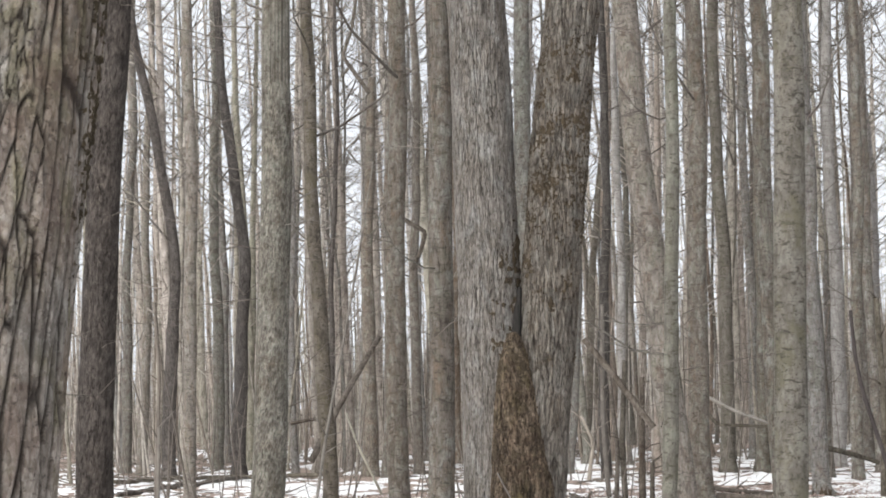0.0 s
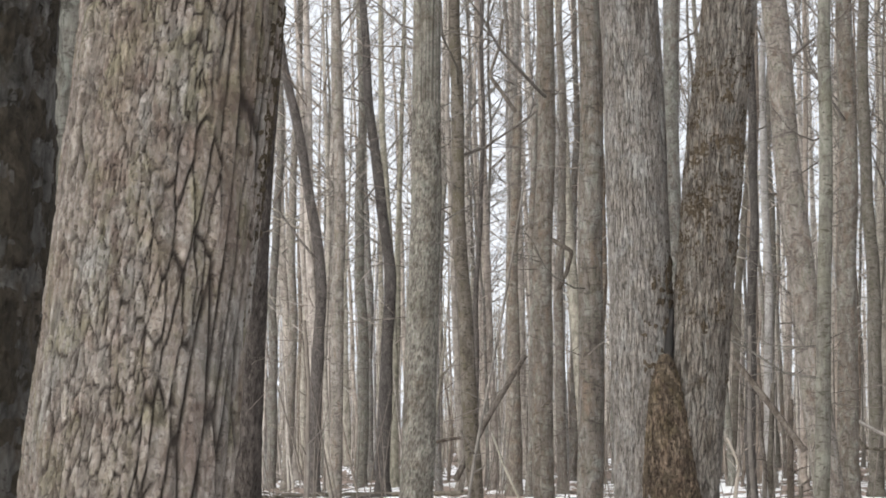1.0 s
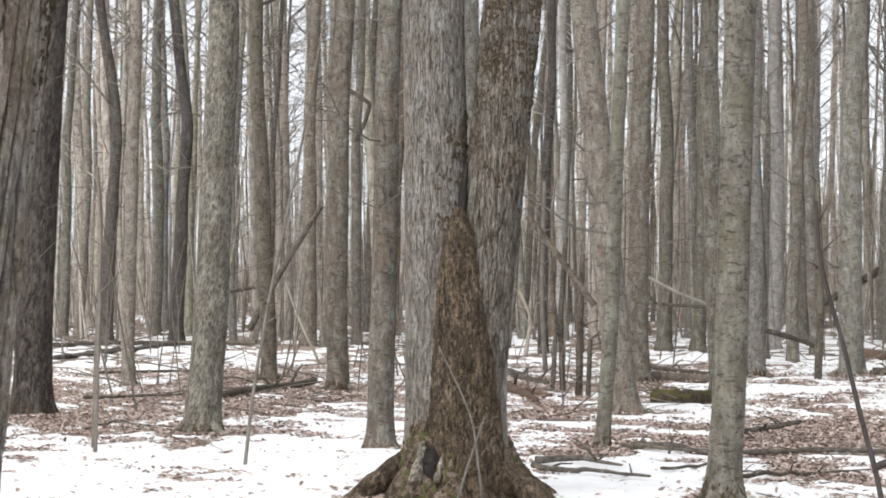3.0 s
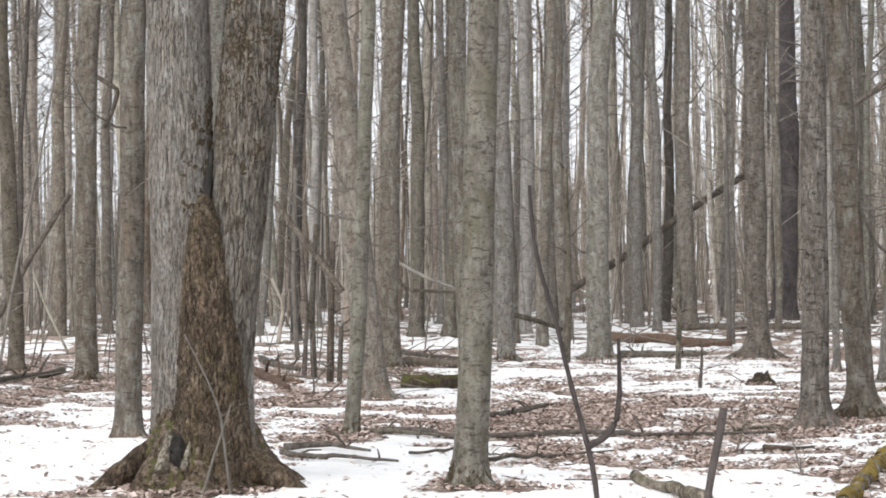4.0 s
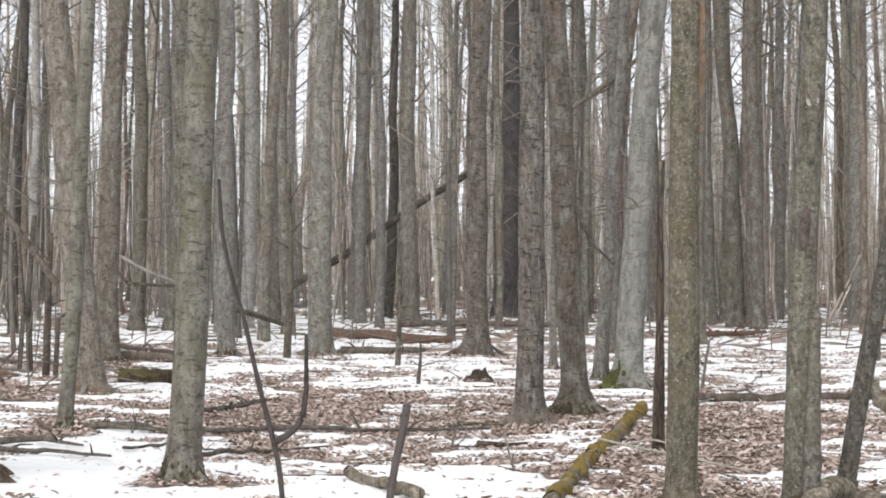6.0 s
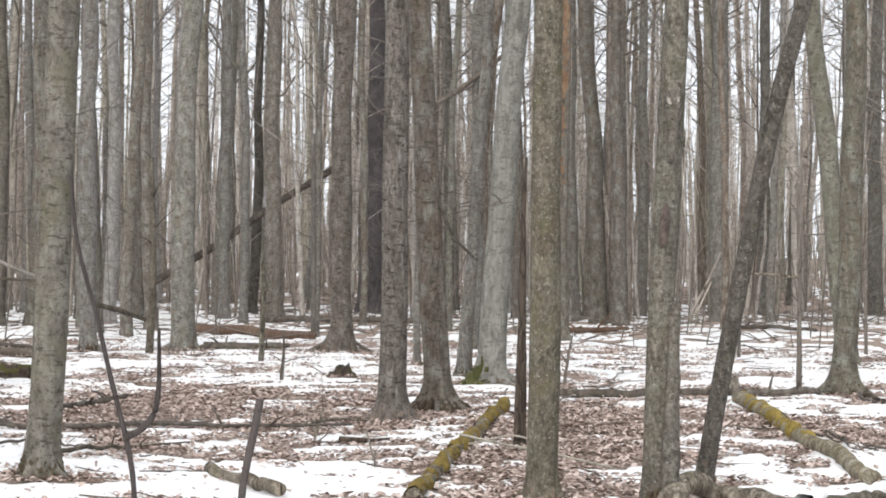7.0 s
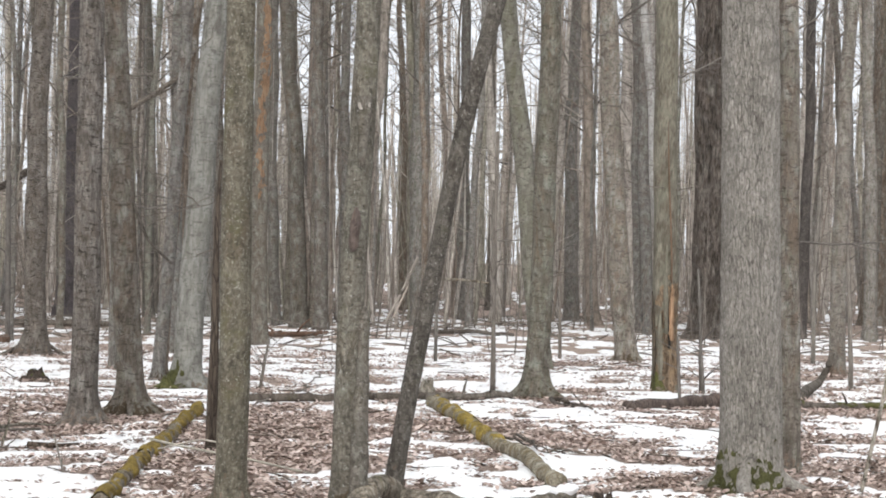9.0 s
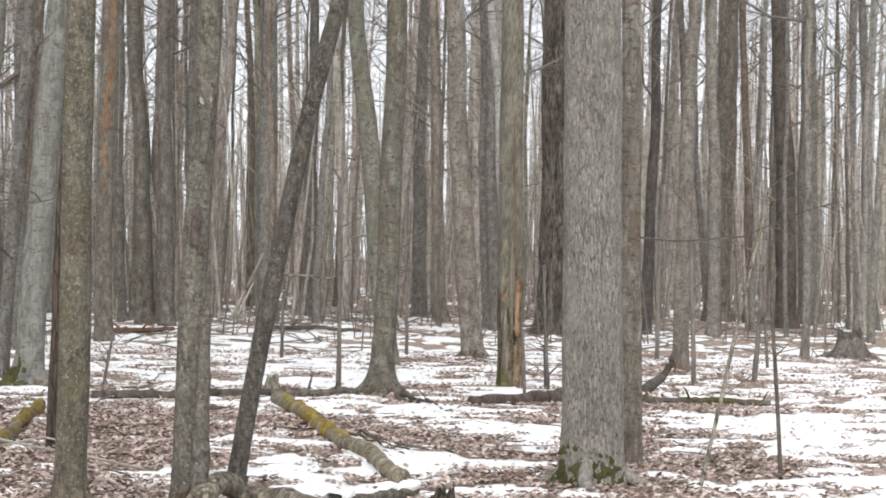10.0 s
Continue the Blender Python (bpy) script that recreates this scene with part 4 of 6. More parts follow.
tree(1.44, 26.06, 0.16, 0.050, "grey")  # 26 m
tree(1.25, 13.35, 0.19, 0.004, "lichen_green")  # 13 m
tree(1.88, 12.88, 0.15, 0.049, "lichen_brown")  # 13 m
tree(2.39, 14.19, 0.12, 0.172, "lichen_dark", bend=(2.3, 0.25))  # 14 m
tree(5.41, 23.38, 0.26, 0.014, "brown", flare=2.4)  # 24 m
tree(6.87, 29.46, 0.30, -0.099, "green")  # 30 m
tree(8.90, 32.47, 0.33, -0.069, "brown")  # 34 m
tree(7.36, 25.01, 0.30, -0.024, "rotten", flare=0.5, bare=((0.1, 1.25, 0.45, 0.95, ROTTEN_WOOD, "bare rotten orange-brown wood"), (0.0, 0.12, -0.6, 0.9, MOSS_MAT, "green moss")))  # 26 m
tree(13.56, 43.52, 0.73, -0.006, "shaggy", sides=64, step=0.10, fine_to=9.0, relief=0.02, layers=((0.09, 0.6, 0.045, None, None),))  # 46 m
tree(5.46, 15.18, 0.15, -0.007, "brown")  # 16 m
tree(3.71, 37.18, 0.31, -0.004, "stripped", bare=((4.1, 7.4, 0.25, 0.38, FRESH_WOOD, "bare orange wood"), (2.6, 4.1, 0.05, 0.30, FRESH_WOOD, "bare orange wood")))  # 37 m
tree(5.51, 47.03, 0.39, -0.061, "brown")  # 47 m
tree(5.85, 47.10, 0.34, 0.008, "brown")  # 47 m
tree(10.90, 28.80, 0.22, 0.033, "grey")  # 31 m
tree(21.76, 55.15, 0.64, 0.023, "orange_brown")  # 59 m
tree(21.10, 49.02, 0.52, -0.040, "dark")  # 53 m
tree(14.60, 32.99, 0.14, 0.003, "grey")  # 36 m
tree(23.59, 53.18, 0.54, -0.020, "grey")  # 58 m
tree(15.22, 42.42, 0.23, 0.013, "dark")  # 45 m
tree(16.86, 42.94, 0.29, -0.020, "grey")  # 46 m
tree(23.39, 50.22, 0.29, -0.011, "grey")  # 55 m
tree(23.05, 48.20, 0.28, -0.053, "grey")  # 53 m
tree(-22.14, 49.43, 0.25, 0.034, "grey")  # 54 m
tree(-23.12, 50.67, 0.26, 0.037, "grey")  # 56 m
tree(-19.17, 44.26, 0.30, 0.069, "dark", bend=(4.6, -0.16))  # 48 m
tree(-17.94, 45.33, 0.33, 0.031, "dark", bend=(5.0, -0.09))  # 49 m
tree(-21.25, 52.16, 0.32, 0.007, "grey")  # 56 m
tree(-14.34, 43.57, 0.33, 0.028, "brown", top=8.4)  # 46 m
tree(-17.37, 47.40, 0.18, 0.009, "grey")  # 50 m
tree(-15.80, 47.40, 0.23, 0.036, "grey")  # 50 m
tree(-13.73, 42.74, 0.19, 0.033, "brown")  # 45 m
tree(-13.76, 45.18, 0.22, 0.021, "grey")  # 47 m
tree(-8.58, 40.20, 0.21, 0.025, "dark")  # 41 m
tree(-8.59, 41.54, 0.18, 0.014, "pale")  # 42 m
tree(-6.00, 42.43, 0.27, 0.030, "brown")  # 43 m
tree(-5.04, 42.59, 0.24, 0.020, "grey")  # 43 m
tree(-3.77, 38.35, 0.22, 0.030, "brown")  # 39 m
tree(-7.40, 29.08, 0.28, 0.024, "grey")  # 30 m
tree(1.97, 33.16, 0.22, 0.020, "grey")  # 33 m
tree(5.21, 48.89, 0.23, -0.021, "grey")  # 49 m
tree(9.44, 54.45, 0.43, -0.021, "grey")  # 55 m
tree(7.30, 53.86, 0.28, 0.002, "grey")  # 54 m
tree(13.60, 55.60, 0.38, 0.002, "grey")  # 57 m
tree(10.59, 54.77, 0.32, -0.003, "grey")  # 56 m
tree(14.20, 51.06, 0.27, -0.015, "dark")  # 53 m
tree(-4.42, 39.51, 0.21, -0.040, "brown")  # 40 m
tree(-3.72, 42.55, 0.24, -0.015, "brown")  # 43 m
tree(-2.59, 48.09, 0.25, -0.006, "grey")  # 48 m
tree(-0.45, 37.54, 0.10, -0.017, "grey")  # 38 m
tree(5.82, 45.86, 0.29, -0.022, "brown")  # 46 m
tree(8.71, 50.22, 0.45, -0.008, "grey")  # 51 m
tree(11.23, 38.39, 0.19, -0.086, "pale", limbs=4)  # 40 m
tree(-10.07, 43.60, 0.16, 0.060, "grey")  # 45 m
tree(-16.32, 46.94, 0.13, 0.035, "dark")  # 50 m
tree(1.53, 26.95, 0.14, 0.084, "orange_brown")  # 27 m
tree(1.00, 28.97, 0.10, -0.010, "grey")  # 29 m
tree(0.38, 43.98, 0.15, -0.011, "brown")  # 44 m
tree(2.02, 41.94, 0.13, 0.026, "grey")  # 42 m

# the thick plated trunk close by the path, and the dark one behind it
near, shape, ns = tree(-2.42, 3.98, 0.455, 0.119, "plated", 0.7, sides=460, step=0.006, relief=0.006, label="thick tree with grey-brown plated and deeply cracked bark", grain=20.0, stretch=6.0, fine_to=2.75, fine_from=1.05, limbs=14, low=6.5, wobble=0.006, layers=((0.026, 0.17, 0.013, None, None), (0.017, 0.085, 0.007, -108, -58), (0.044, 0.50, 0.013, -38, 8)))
part("moss", crust(shape, ns, lambda g, o: blotch(g, 85, 3, 0.57) + 6.0 * np.clip(o[..., 0] * 0.94 + o[..., 1] * 0.34 - 0.95, -1, 0.1) - 3.0 * np.clip(np.abs(g[..., 2] - 2.35) - 0.30, 0, 2), 0.007, 1), BROWN_MOSS, near, "dark green moss")
dim, shape, ns = tree(-3.16, 4.67, 0.405, 0.042, "mottled", 0.7, sides=150, step=0.018, relief=0.008, layers=((0.04, 0.07, 0.009, None, None),), label="thick dark trunk with mottled mossy bark", grain=12.0, limbs=12, low=6.5, fine_to=3.6)
part("moss", crust(shape, ns, lambda g, o: blotch(g, 16, 43, 0.5) - 3.0 * np.clip(np.abs(g[..., 2] - 1.9) - 1.2, 0, 2), 0.006, 4, 2), DARK_MOSS, dim, "dark brown moss")
tree(-4.72, 7.71, 0.28, 0.056, "grey", 0.7, sides=60, step=0.05, layers=((0.04, 0.2, 0.004, None, None),), label="smooth grey tree behind the thick trunks")


# the old double-stemmed tree
def double_tree():
    root = tagged(new("double_tree"), "old twin-stemmed tree with furrowed mossy bark and spreading roots", "tree", "trees of the forest")
    root.location = (-3.73, 14.26, float(land(-3.73, 14.26)))
    s = Vector((0.967, 0.253))
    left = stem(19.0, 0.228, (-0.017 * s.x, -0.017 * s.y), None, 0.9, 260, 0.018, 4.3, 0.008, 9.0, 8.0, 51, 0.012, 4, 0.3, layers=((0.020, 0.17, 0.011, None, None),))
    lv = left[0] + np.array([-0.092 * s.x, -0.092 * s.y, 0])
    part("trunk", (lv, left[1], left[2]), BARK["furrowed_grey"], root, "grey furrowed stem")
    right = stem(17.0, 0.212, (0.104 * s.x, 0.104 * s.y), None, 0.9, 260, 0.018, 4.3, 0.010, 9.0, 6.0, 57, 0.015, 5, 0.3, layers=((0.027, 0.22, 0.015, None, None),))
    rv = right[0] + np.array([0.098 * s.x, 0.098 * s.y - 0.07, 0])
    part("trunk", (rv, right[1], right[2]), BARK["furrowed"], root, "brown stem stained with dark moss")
    burl = stem(1.95, 0.25, (0.0, 0.0), None, 0.5, 160, 0.02, 1.95, 0.012, 9, 4, 63, 0.02, 4, 1.0, layers=((0.030, 0.10, 0.014, None, None),))
    swell = np.sqrt(np.clip(1 - (np.clip(burl[0][:, 2], 0, None) / 1.96) ** 1.5, 0, 1))  # it dies away upwards into the cleft
    burl[0][:, :2] *= swell[:, None]
    burl[0][:, 0] -= 0.02 * np.clip(burl[0][:, 2], 0, None)
    part("burl", (burl[0] + np.array([0.125, -0.165, 0]), burl[1], burl[2]), BARK["seam"], root, "swollen dark mossy seam between the stems")
    mound = stem(0.85, 0.37, (0.02, 0.02), None, 0.75, 110, 0.025, 0.85, 0.05, 9, 1.5, 67, 0.0, 5, 0.45)
    part("root_mound", (mound[0] + np.array([0.02, -0.02, 0]), mound[1]), BARK["seam"], root, "root mound with brown moss and debris")
    # the shade in the gap between the stems, put in as a black tube
    cleft = [(0.095 * s.x, 0.095 * s.y - 0.15, 1.2), (0.085 * s.x, 0.085 * s.y - 0.17, 1.6), (0.105 * s.x, 0.105 * s.y - 0.16, 2.0), (0.12 * s.x, 0.12 * s.y - 0.10, 2.25)]
    part("cleft", tube(smooth_path(cleft, 18), np.interp(np.arange(18), [0, 6, 12, 17], [0.010, 0.030, 0.036, 0.016]), 10, True, 0.3, 8), DARK_WOOD_AND_SHADE, root, "black tube for the shade where the stems part")
    slab = stem(1.35, 0.075, (0.05, 0.0), None, 1.0, 24, 0.05, 1.35, 0.012, 12, 6, 71, 0.02, 3, 0.5)
    part("root_rib", (slab[0] + np.array([0.30, -0.02, 0]), slab[1]), BARK["furrowed_grey"], root, "pale grey buttress root")
    rnd = random.Random(5)
    for az, ln, r in ((200, 0.72, 0.115), (235, 0.62, 0.11), (265, 0.5, 0.10), (300, 0.62, 0.11), (335, 0.80, 0.125), (10, 0.7, 0.1), (90, 0.6, 0.1), (150, 0.62, 0.1)):
        a = math.radians(az)
        pts = [(math.cos(a) * 0.14, math.sin(a) * 0.14, 0.46), (math.cos(a) * 0.27, math.sin(a) * 0.27, 0.24), (math.cos(a) * ln * 0.68, math.sin(a) * ln * 0.68, 0.13), (math.cos(a + 0.15) * ln * 1.05, math.sin(a + 0.15) * ln * 1.05, -0.05)]
        part("root", tube(smooth_path(pts, 16), np.linspace(r * 1.1, r * 0.45, 16), 16, True, 0.4, az), BARK["seam"], root)
    face = mound[0] + np.array([0.02, -0.02, 0])

    def front(x, z):
        near = face[(np.abs(face[:, 0] - x) < 0.05) & (np.abs(face[:, 2] - z) < 0.05)]
        return float(near[:, 1].min())

    for x, z, h, r in ((-0.115, 0.14, 0.26, 0.042), (0.03, 0.15, 0.18, 0.022)):
        pts = [(x + 0.012 * (k - 1), front(x, z + h * k / 2) + 0.004, z + h * k / 2) for k in range(3)]
        part("splinter", tube(smooth_path(pts, 7), np.linspace(r * 1.15, r * 0.6, 7), 9, True, 0.5, 3), LOG_PALE, root, "bare pale wood beside the hollow")
    # no opening is cut: a sunken black tube paints the cavity's shade
    pts = [(-0.04, front(-0.04, 0.15 + 0.11 * k) + 0.040, 0.15 + 0.11 * k) for k in range(3)]
    part("hollow", tube(smooth_path(pts, 7), [0.03, 0.055, 0.064, 0.066, 0.06, 0.055, 0.03], 14, True, 0.5, 4), DARK_WOOD_AND_SHADE, root, "black tube for the shade of a cavity in the foot")
    part("moss", crust((face, mound[1]), 110, lambda g, o: 0.8 * blotch(g, 30, 34, 0.53) + blotch(g, 9, 33, 0.55) - 5.0 * np.clip(np.abs(g[..., 2] - 0.15) - 0.16, 0, 2), 0.014, 7, 3), MOSS_MAT, root, "green moss on the foot")
    part("debris", crust((face, mound[1]), 110, lambda g, o: blotch(g, 30, 73, 0.53) - 3.0 * np.clip(g[..., 2] - 0.35, 0, 2), 0.016, 9, 3), DEBRIS, root, "leaf and bark debris")
    part("moss", crust((burl[0] + np.array([0.125, -0.165, 0]), burl[1]), 160, lambda g, o: 0.8 * blotch(g, 34, 83, 0.53) + 0.4 * blotch(g, 8, 84, 0.5) - 0.4, 0.010, 5, 2), BROWN_MOSS, root, "dark brown moss")
    part("moss", crust((lv, left[1]), 260, lambda g, o: blotch(g, 24, 9, 0.56) - 4.0 * np.clip(g[..., 2] - 0.36, 0, 2), 0.010, 5), BROWN_MOSS, root, "brown moss")
    part("moss", crust((rv, right[1]), 260, lambda g, o: 0.9 * blotch(g, 62, 19, 0.57) + 0.7 * blotch(g, 11, 29, 0.55) - 1.2 * np.clip(2.5 - g[..., 2], 0, 2) - 2.0 * np.clip(g[..., 2] - 3.8, 0, 2) - 1.5 * (o[..., 1] > 0.3), 0.006, 6, 2), BROWN_MOSS, root, "dark brown moss")
    part("moss", crust((lv, left[1]), 260, lambda g, o: 0.8 * blotch(g, 30, 49, 0.55) + 0.5 * blotch(g, 7, 50, 0.5) + 1.6 * np.clip(o[..., 0] - 0.75, -1, 1) - 2.0 * np.clip(np.abs(g[..., 2] - 1.3) - 0.9, 0, 2), 0.008, 8, 2), BROWN_MOSS, root, "dark brown moss")
    limbs_on(root, 17.5, 0.4, 0.05, None, s, 6.5, 20, 77)


double_tree()

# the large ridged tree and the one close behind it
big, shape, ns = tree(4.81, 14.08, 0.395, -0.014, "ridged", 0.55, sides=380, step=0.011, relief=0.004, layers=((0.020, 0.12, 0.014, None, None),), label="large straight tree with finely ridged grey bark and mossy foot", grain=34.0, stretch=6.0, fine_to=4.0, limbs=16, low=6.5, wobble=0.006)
part("moss", crust(shape, ns, lambda g, o: 0.8 * blotch(g, 30, 23, 0.5) + 0.4 * blotch(g, 6, 24, 0.5) - 6.0 * np.clip(g[..., 2] - 0.12, 0, 2), 0.010, 8), MOSS_MAT, big, "green moss on the foot")

# torn bark and splinters on the dying tree, and a split's shade as a black strip
dying = min((o for o in scene.objects if o.name.startswith("tree")), key=lambda o: (o.location.xy - Vector((7.36, 25.01))).length)
to_eye, to_right = Vector((-7.36, -25.01)).normalized(), Vector((25.01, -7.36)).normalized()
for k, (name, s0, s1, z0, z1, r, wood, words) in enumerate((
    ("bark_flap", -0.125, -0.135, 0.10, 1.20, 0.022, SNAG, "dark edge of torn bark"),
    ("bark_flap", -0.060, -0.045, 0.15, 0.95, 0.034, BARK["rotten"], "loose slab of grey bark"),
    ("bark_flap", 0.012, 0.030, 0.70, 1.75, 0.026, BARK["rotten"], "loose slab of grey bark"),
    ("splinter", 0.075, 0.085, 0.62, 1.28, 0.036, FRESH_WOOD, "pale orange splintered wood"),
    ("splinter", 0.035, 0.062, 0.08, 0.66, 0.034, ROTTEN_WOOD, "brown rotten splinter"),
    ("splinter", 0.115, 0.100, 0.05, 0.60, 0.030, ROTTEN_WOOD, "brown rotten splinter"),
    ("split", 0.045, 0.048, 0.30, 1.05, 0.016, DARK_WOOD_AND_SHADE, "black strip for the shade in a split of the wood"),
    ("split", 0.080, 0.065, 1.30, 3.20, 0.012, RED_ROT, "reddish crack up the stem"),
)):
    pts = []
    for f in np.linspace(0, 1, 8):
        s, z = s0 + (s1 - s0) * f + 0.008 * math.sin(5 * f + k), z0 + (z1 - z0) * f
        across = to_right * (s - 0.024 * z) + to_eye * (math.sqrt(max(0.158**2 - s * s, 0.0)) - r * 0.25)
        pts.append((across.x, across.y, z))
    part(name, tube(pts, r * np.interp(np.linspace(0, 1, 8), [0, 0.2, 0.7, 1], [0.8, 1.0, 0.9, 0.25]), 9, True, 0.5, k), wood, next(o for o in dying.children if o.name.startswith("trunk")), words)

# knot hole and bark scar on the slim tree, knob on the leaning one, torn bark on others
slim = min((o for o in scene.objects if o.name.startswith("tree")), key=lambda o: (o.location.xy - Vector((1.88, 12.88))).length)
bole = next(o for o in slim.children if o.name.startswith("trunk"))
at_knot = Vector((1.945, 12.69, 2.41)) - slim.location
ring_pts = [(0.028 * math.cos(a), 0, 0.028 * math.sin(a)) for a in np.linspace(0, 2 * math.pi, 17)]
for name, shape, wood, words in (
    ("knot_rim", tube(ring_pts, [0.011] * 17, 8, False, 0.2), PALE_WOOD, "pale rim of a knot hole"),
    # the dark of the knot hole is a black disc set inside the rim
    ("knot_hole", tube([(0, 0.05, 0), (0, 0.004, 0)], [0.024, 0.024], 14), DARK_WOOD_AND_SHADE, "black disc for the shade in a round knot hole"),
    ("broken_stem", tube(smooth_path([(0.02, 0.12, -2.36), (0.028, 0.125, -1.75), (0.035, 0.13, -1.32), (0.045, 0.125, -1.18)], 14), np.interp(np.arange(14), [0, 9, 12, 13], [0.060, 0.044, 0.036, 0.012]), 14, True, 0.25, 6), BARK["lichen_brown"], "broken second stem grown against the trunk"),
    ("wound", tube(smooth_path([(-0.045, 0.075, -0.86), (-0.035, 0.055, -0.74), (-0.025, 0.075, -0.60)], 9), [0.012, 0.026, 0.032, 0.034, 0.030, 0.033, 0.028, 0.022, 0.010], 12, True, 0.8, 9), DARK_LOG, "dark ragged bark wound"),
    ("collar", tube(smooth_path([(0.0, 0.07, -0.36), (0.0, 0.035, -0.18), (0.0, 0.03, 0.05)], 9), np.linspace(0.02, 0.052, 9), 12, True, 0.25, 4), BARK["lichen_brown"], "swollen bark under the knot hole"),
):
    part(name, shape, wood, bole, words).location = at_knot

# old snow and dead leaves lie between the feet of the trees
MELT.append((-3.73, 14.2, 0.62))
snow_sheet()
leaves()


# ---- dead wood and undergrowth ----
def fallen(points, r0, r1, material, label, moss=False, snow=False, arch=0.0, span=(0.0, 1.0)):
    """A log or branch lying on the ground through the given places."""
    p = np.array([(x, y, float(land(x, y))) for x, y in points])
    ln = np.linalg.norm(np.diff(p[:, :2], axis=0), axis=1).sum()
    n = int(min(60, max(10, ln / 0.08)))
    q = smooth_path(p, n)
    f = np.linspace(0, 1, n)
    r = r0 + (r1 - r0) * f
    q[:, 2] = np.maximum(land(q[:, 0], q[:, 1]) + 0.012, snow_height(q[:, 0], q[:, 1])) + r * 0.66 + (0.0 if max(r0, r1) > 0.05 else 0.022) + arch * np.sin(np.pi * np.clip(f * 2.2, 0, 1))
    seed = int(abs(points[0][0] * 100)) + len(label)
    thick = max(r0, r1) > 0.03
    rnd = random.Random(seed)
    q[:, :2] += np.stack([(fbm(f * ln * 1.3, seed, 0, 1, 2) - 0.5), (fbm(f * ln * 1.3, seed, 9, 2, 2) - 0.5)], -1) * min(0.30, ln * (0.006 if thick else 0.10))
    name = "fallen_log" if thick else "fallen_branch"
    root = tagged(new(name), label, "log" if thick else "branch", "fallen wood")
    root.location = q[0]
    sides = 24 if thick else 8
    shape = tube(q - q[0], r * (1 if thick else 1 - 0.55 * f), sides, True, 0.16 if thick else 0.3, seed)
    part("stem", shape, material, root)
    for _ in range(0 if material in (MOSSY, SNAG, LOG_PALE) or r1 > 0.05 else 2 if ln < 2.5 else 3):
        k = rnd.randrange(n // 5, n - 1)
        a, up = rnd.uniform(0, 6.28), rnd.uniform(0.2, 1.0)
        l2 = rnd.uniform(2.0, 6.0) * r[k] + 0.05
        s = q[k] - q[0]
        e = s + np.array([math.cos(a) * l2, math.sin(a) * l2, up * l2])
        part("stub", tube([s, (s + e) / 2 + np.array([0, 0, 0.1 * l2]), e], [r[k] * 0.42, r[k] * 0.34, r[k] * 0.2], 7, True, 0.2, seed), material, root)
    if moss:
        mid, half = (span[0] + span[1]) / 2 * ln, (span[1] - span[0]) / 2 * ln
        c = crust(shape, sides, lambda g, o: 0.9 * blotch(g, 22, seed, 0.52) + 1.1 * blotch(g, 6, seed + 1, 0.5) + 0.8 * o[..., 2] - 0.25 - 3.0 * np.clip(np.abs(np.linalg.norm(g, axis=2) - mid) - half, 0, 9), 0.011, seed, 3)
        if c:
            part("moss", c, GOLD_MOSS if material is MOSSY else MOSS_MAT, root, "patches of moss")
    if snow:
        c = crust(shape, sides, lambda g, o: blotch(g, 5, seed, 0.45) + 2.5 * o[..., 2] - 1.6, 0.03, seed, 3)
        if c:
            part("snow_cap", c, SNOW, root, "old snow")
    return root


def pole(name, points, r0, r1, material, label, category, rooted=False, twigs=False, parent=None):
    """A thin stem, upright, leaning or hanging, through the given places."""
    p = [np.array(q, float) for q in points]
    if rooted:
        foot = p[0] + (p[0] - p[1]) * min(1.5, p[0][2] / max(p[1][2] - p[0][2], 0.05)) * 0.8
        foot[2] = float(land(foot[0], foot[1])) - 0.05
        p = [foot] + p if p[0][2] > 0.15 else [foot] + p[1:]
    n = 5 * len(p)
    q = smooth_path(p, n)
    r = np.linspace(r0, r1, n)
    if parent:
        return part(name, tube(q - np.array(parent.location), r, 9, True, 0.22, 7), material, parent)
    root = tagged(new(name), label, category, "saplings" if name == "sapling" else "")
    root.location = q[0]
    seed = int(abs(points[0][0] * 100))
    part("stem", tube(q - q[0], r, 9, True, 0.22, seed), material, root)
    rnd = random.Random(seed)
    for _ in range(5 if twigs else 0):
        k = rnd.randrange(n // 3, n)
        a, l2 = rnd.uniform(0, 6.28), rnd.uniform(0.12, 0.45)
        s = q[k] - q[0]
        e = s + np.array([math.cos(a) * l2, math.sin(a) * l2, rnd.uniform(0.1, 0.9) * l2])
        part("twig", tube([s, (s + e) / 2 + np.array([0, 0, 0.02]), e], [r[k] * 0.35, r[k] * 0.24, r[k] * 0.12], 5, True), material, root)
    return root


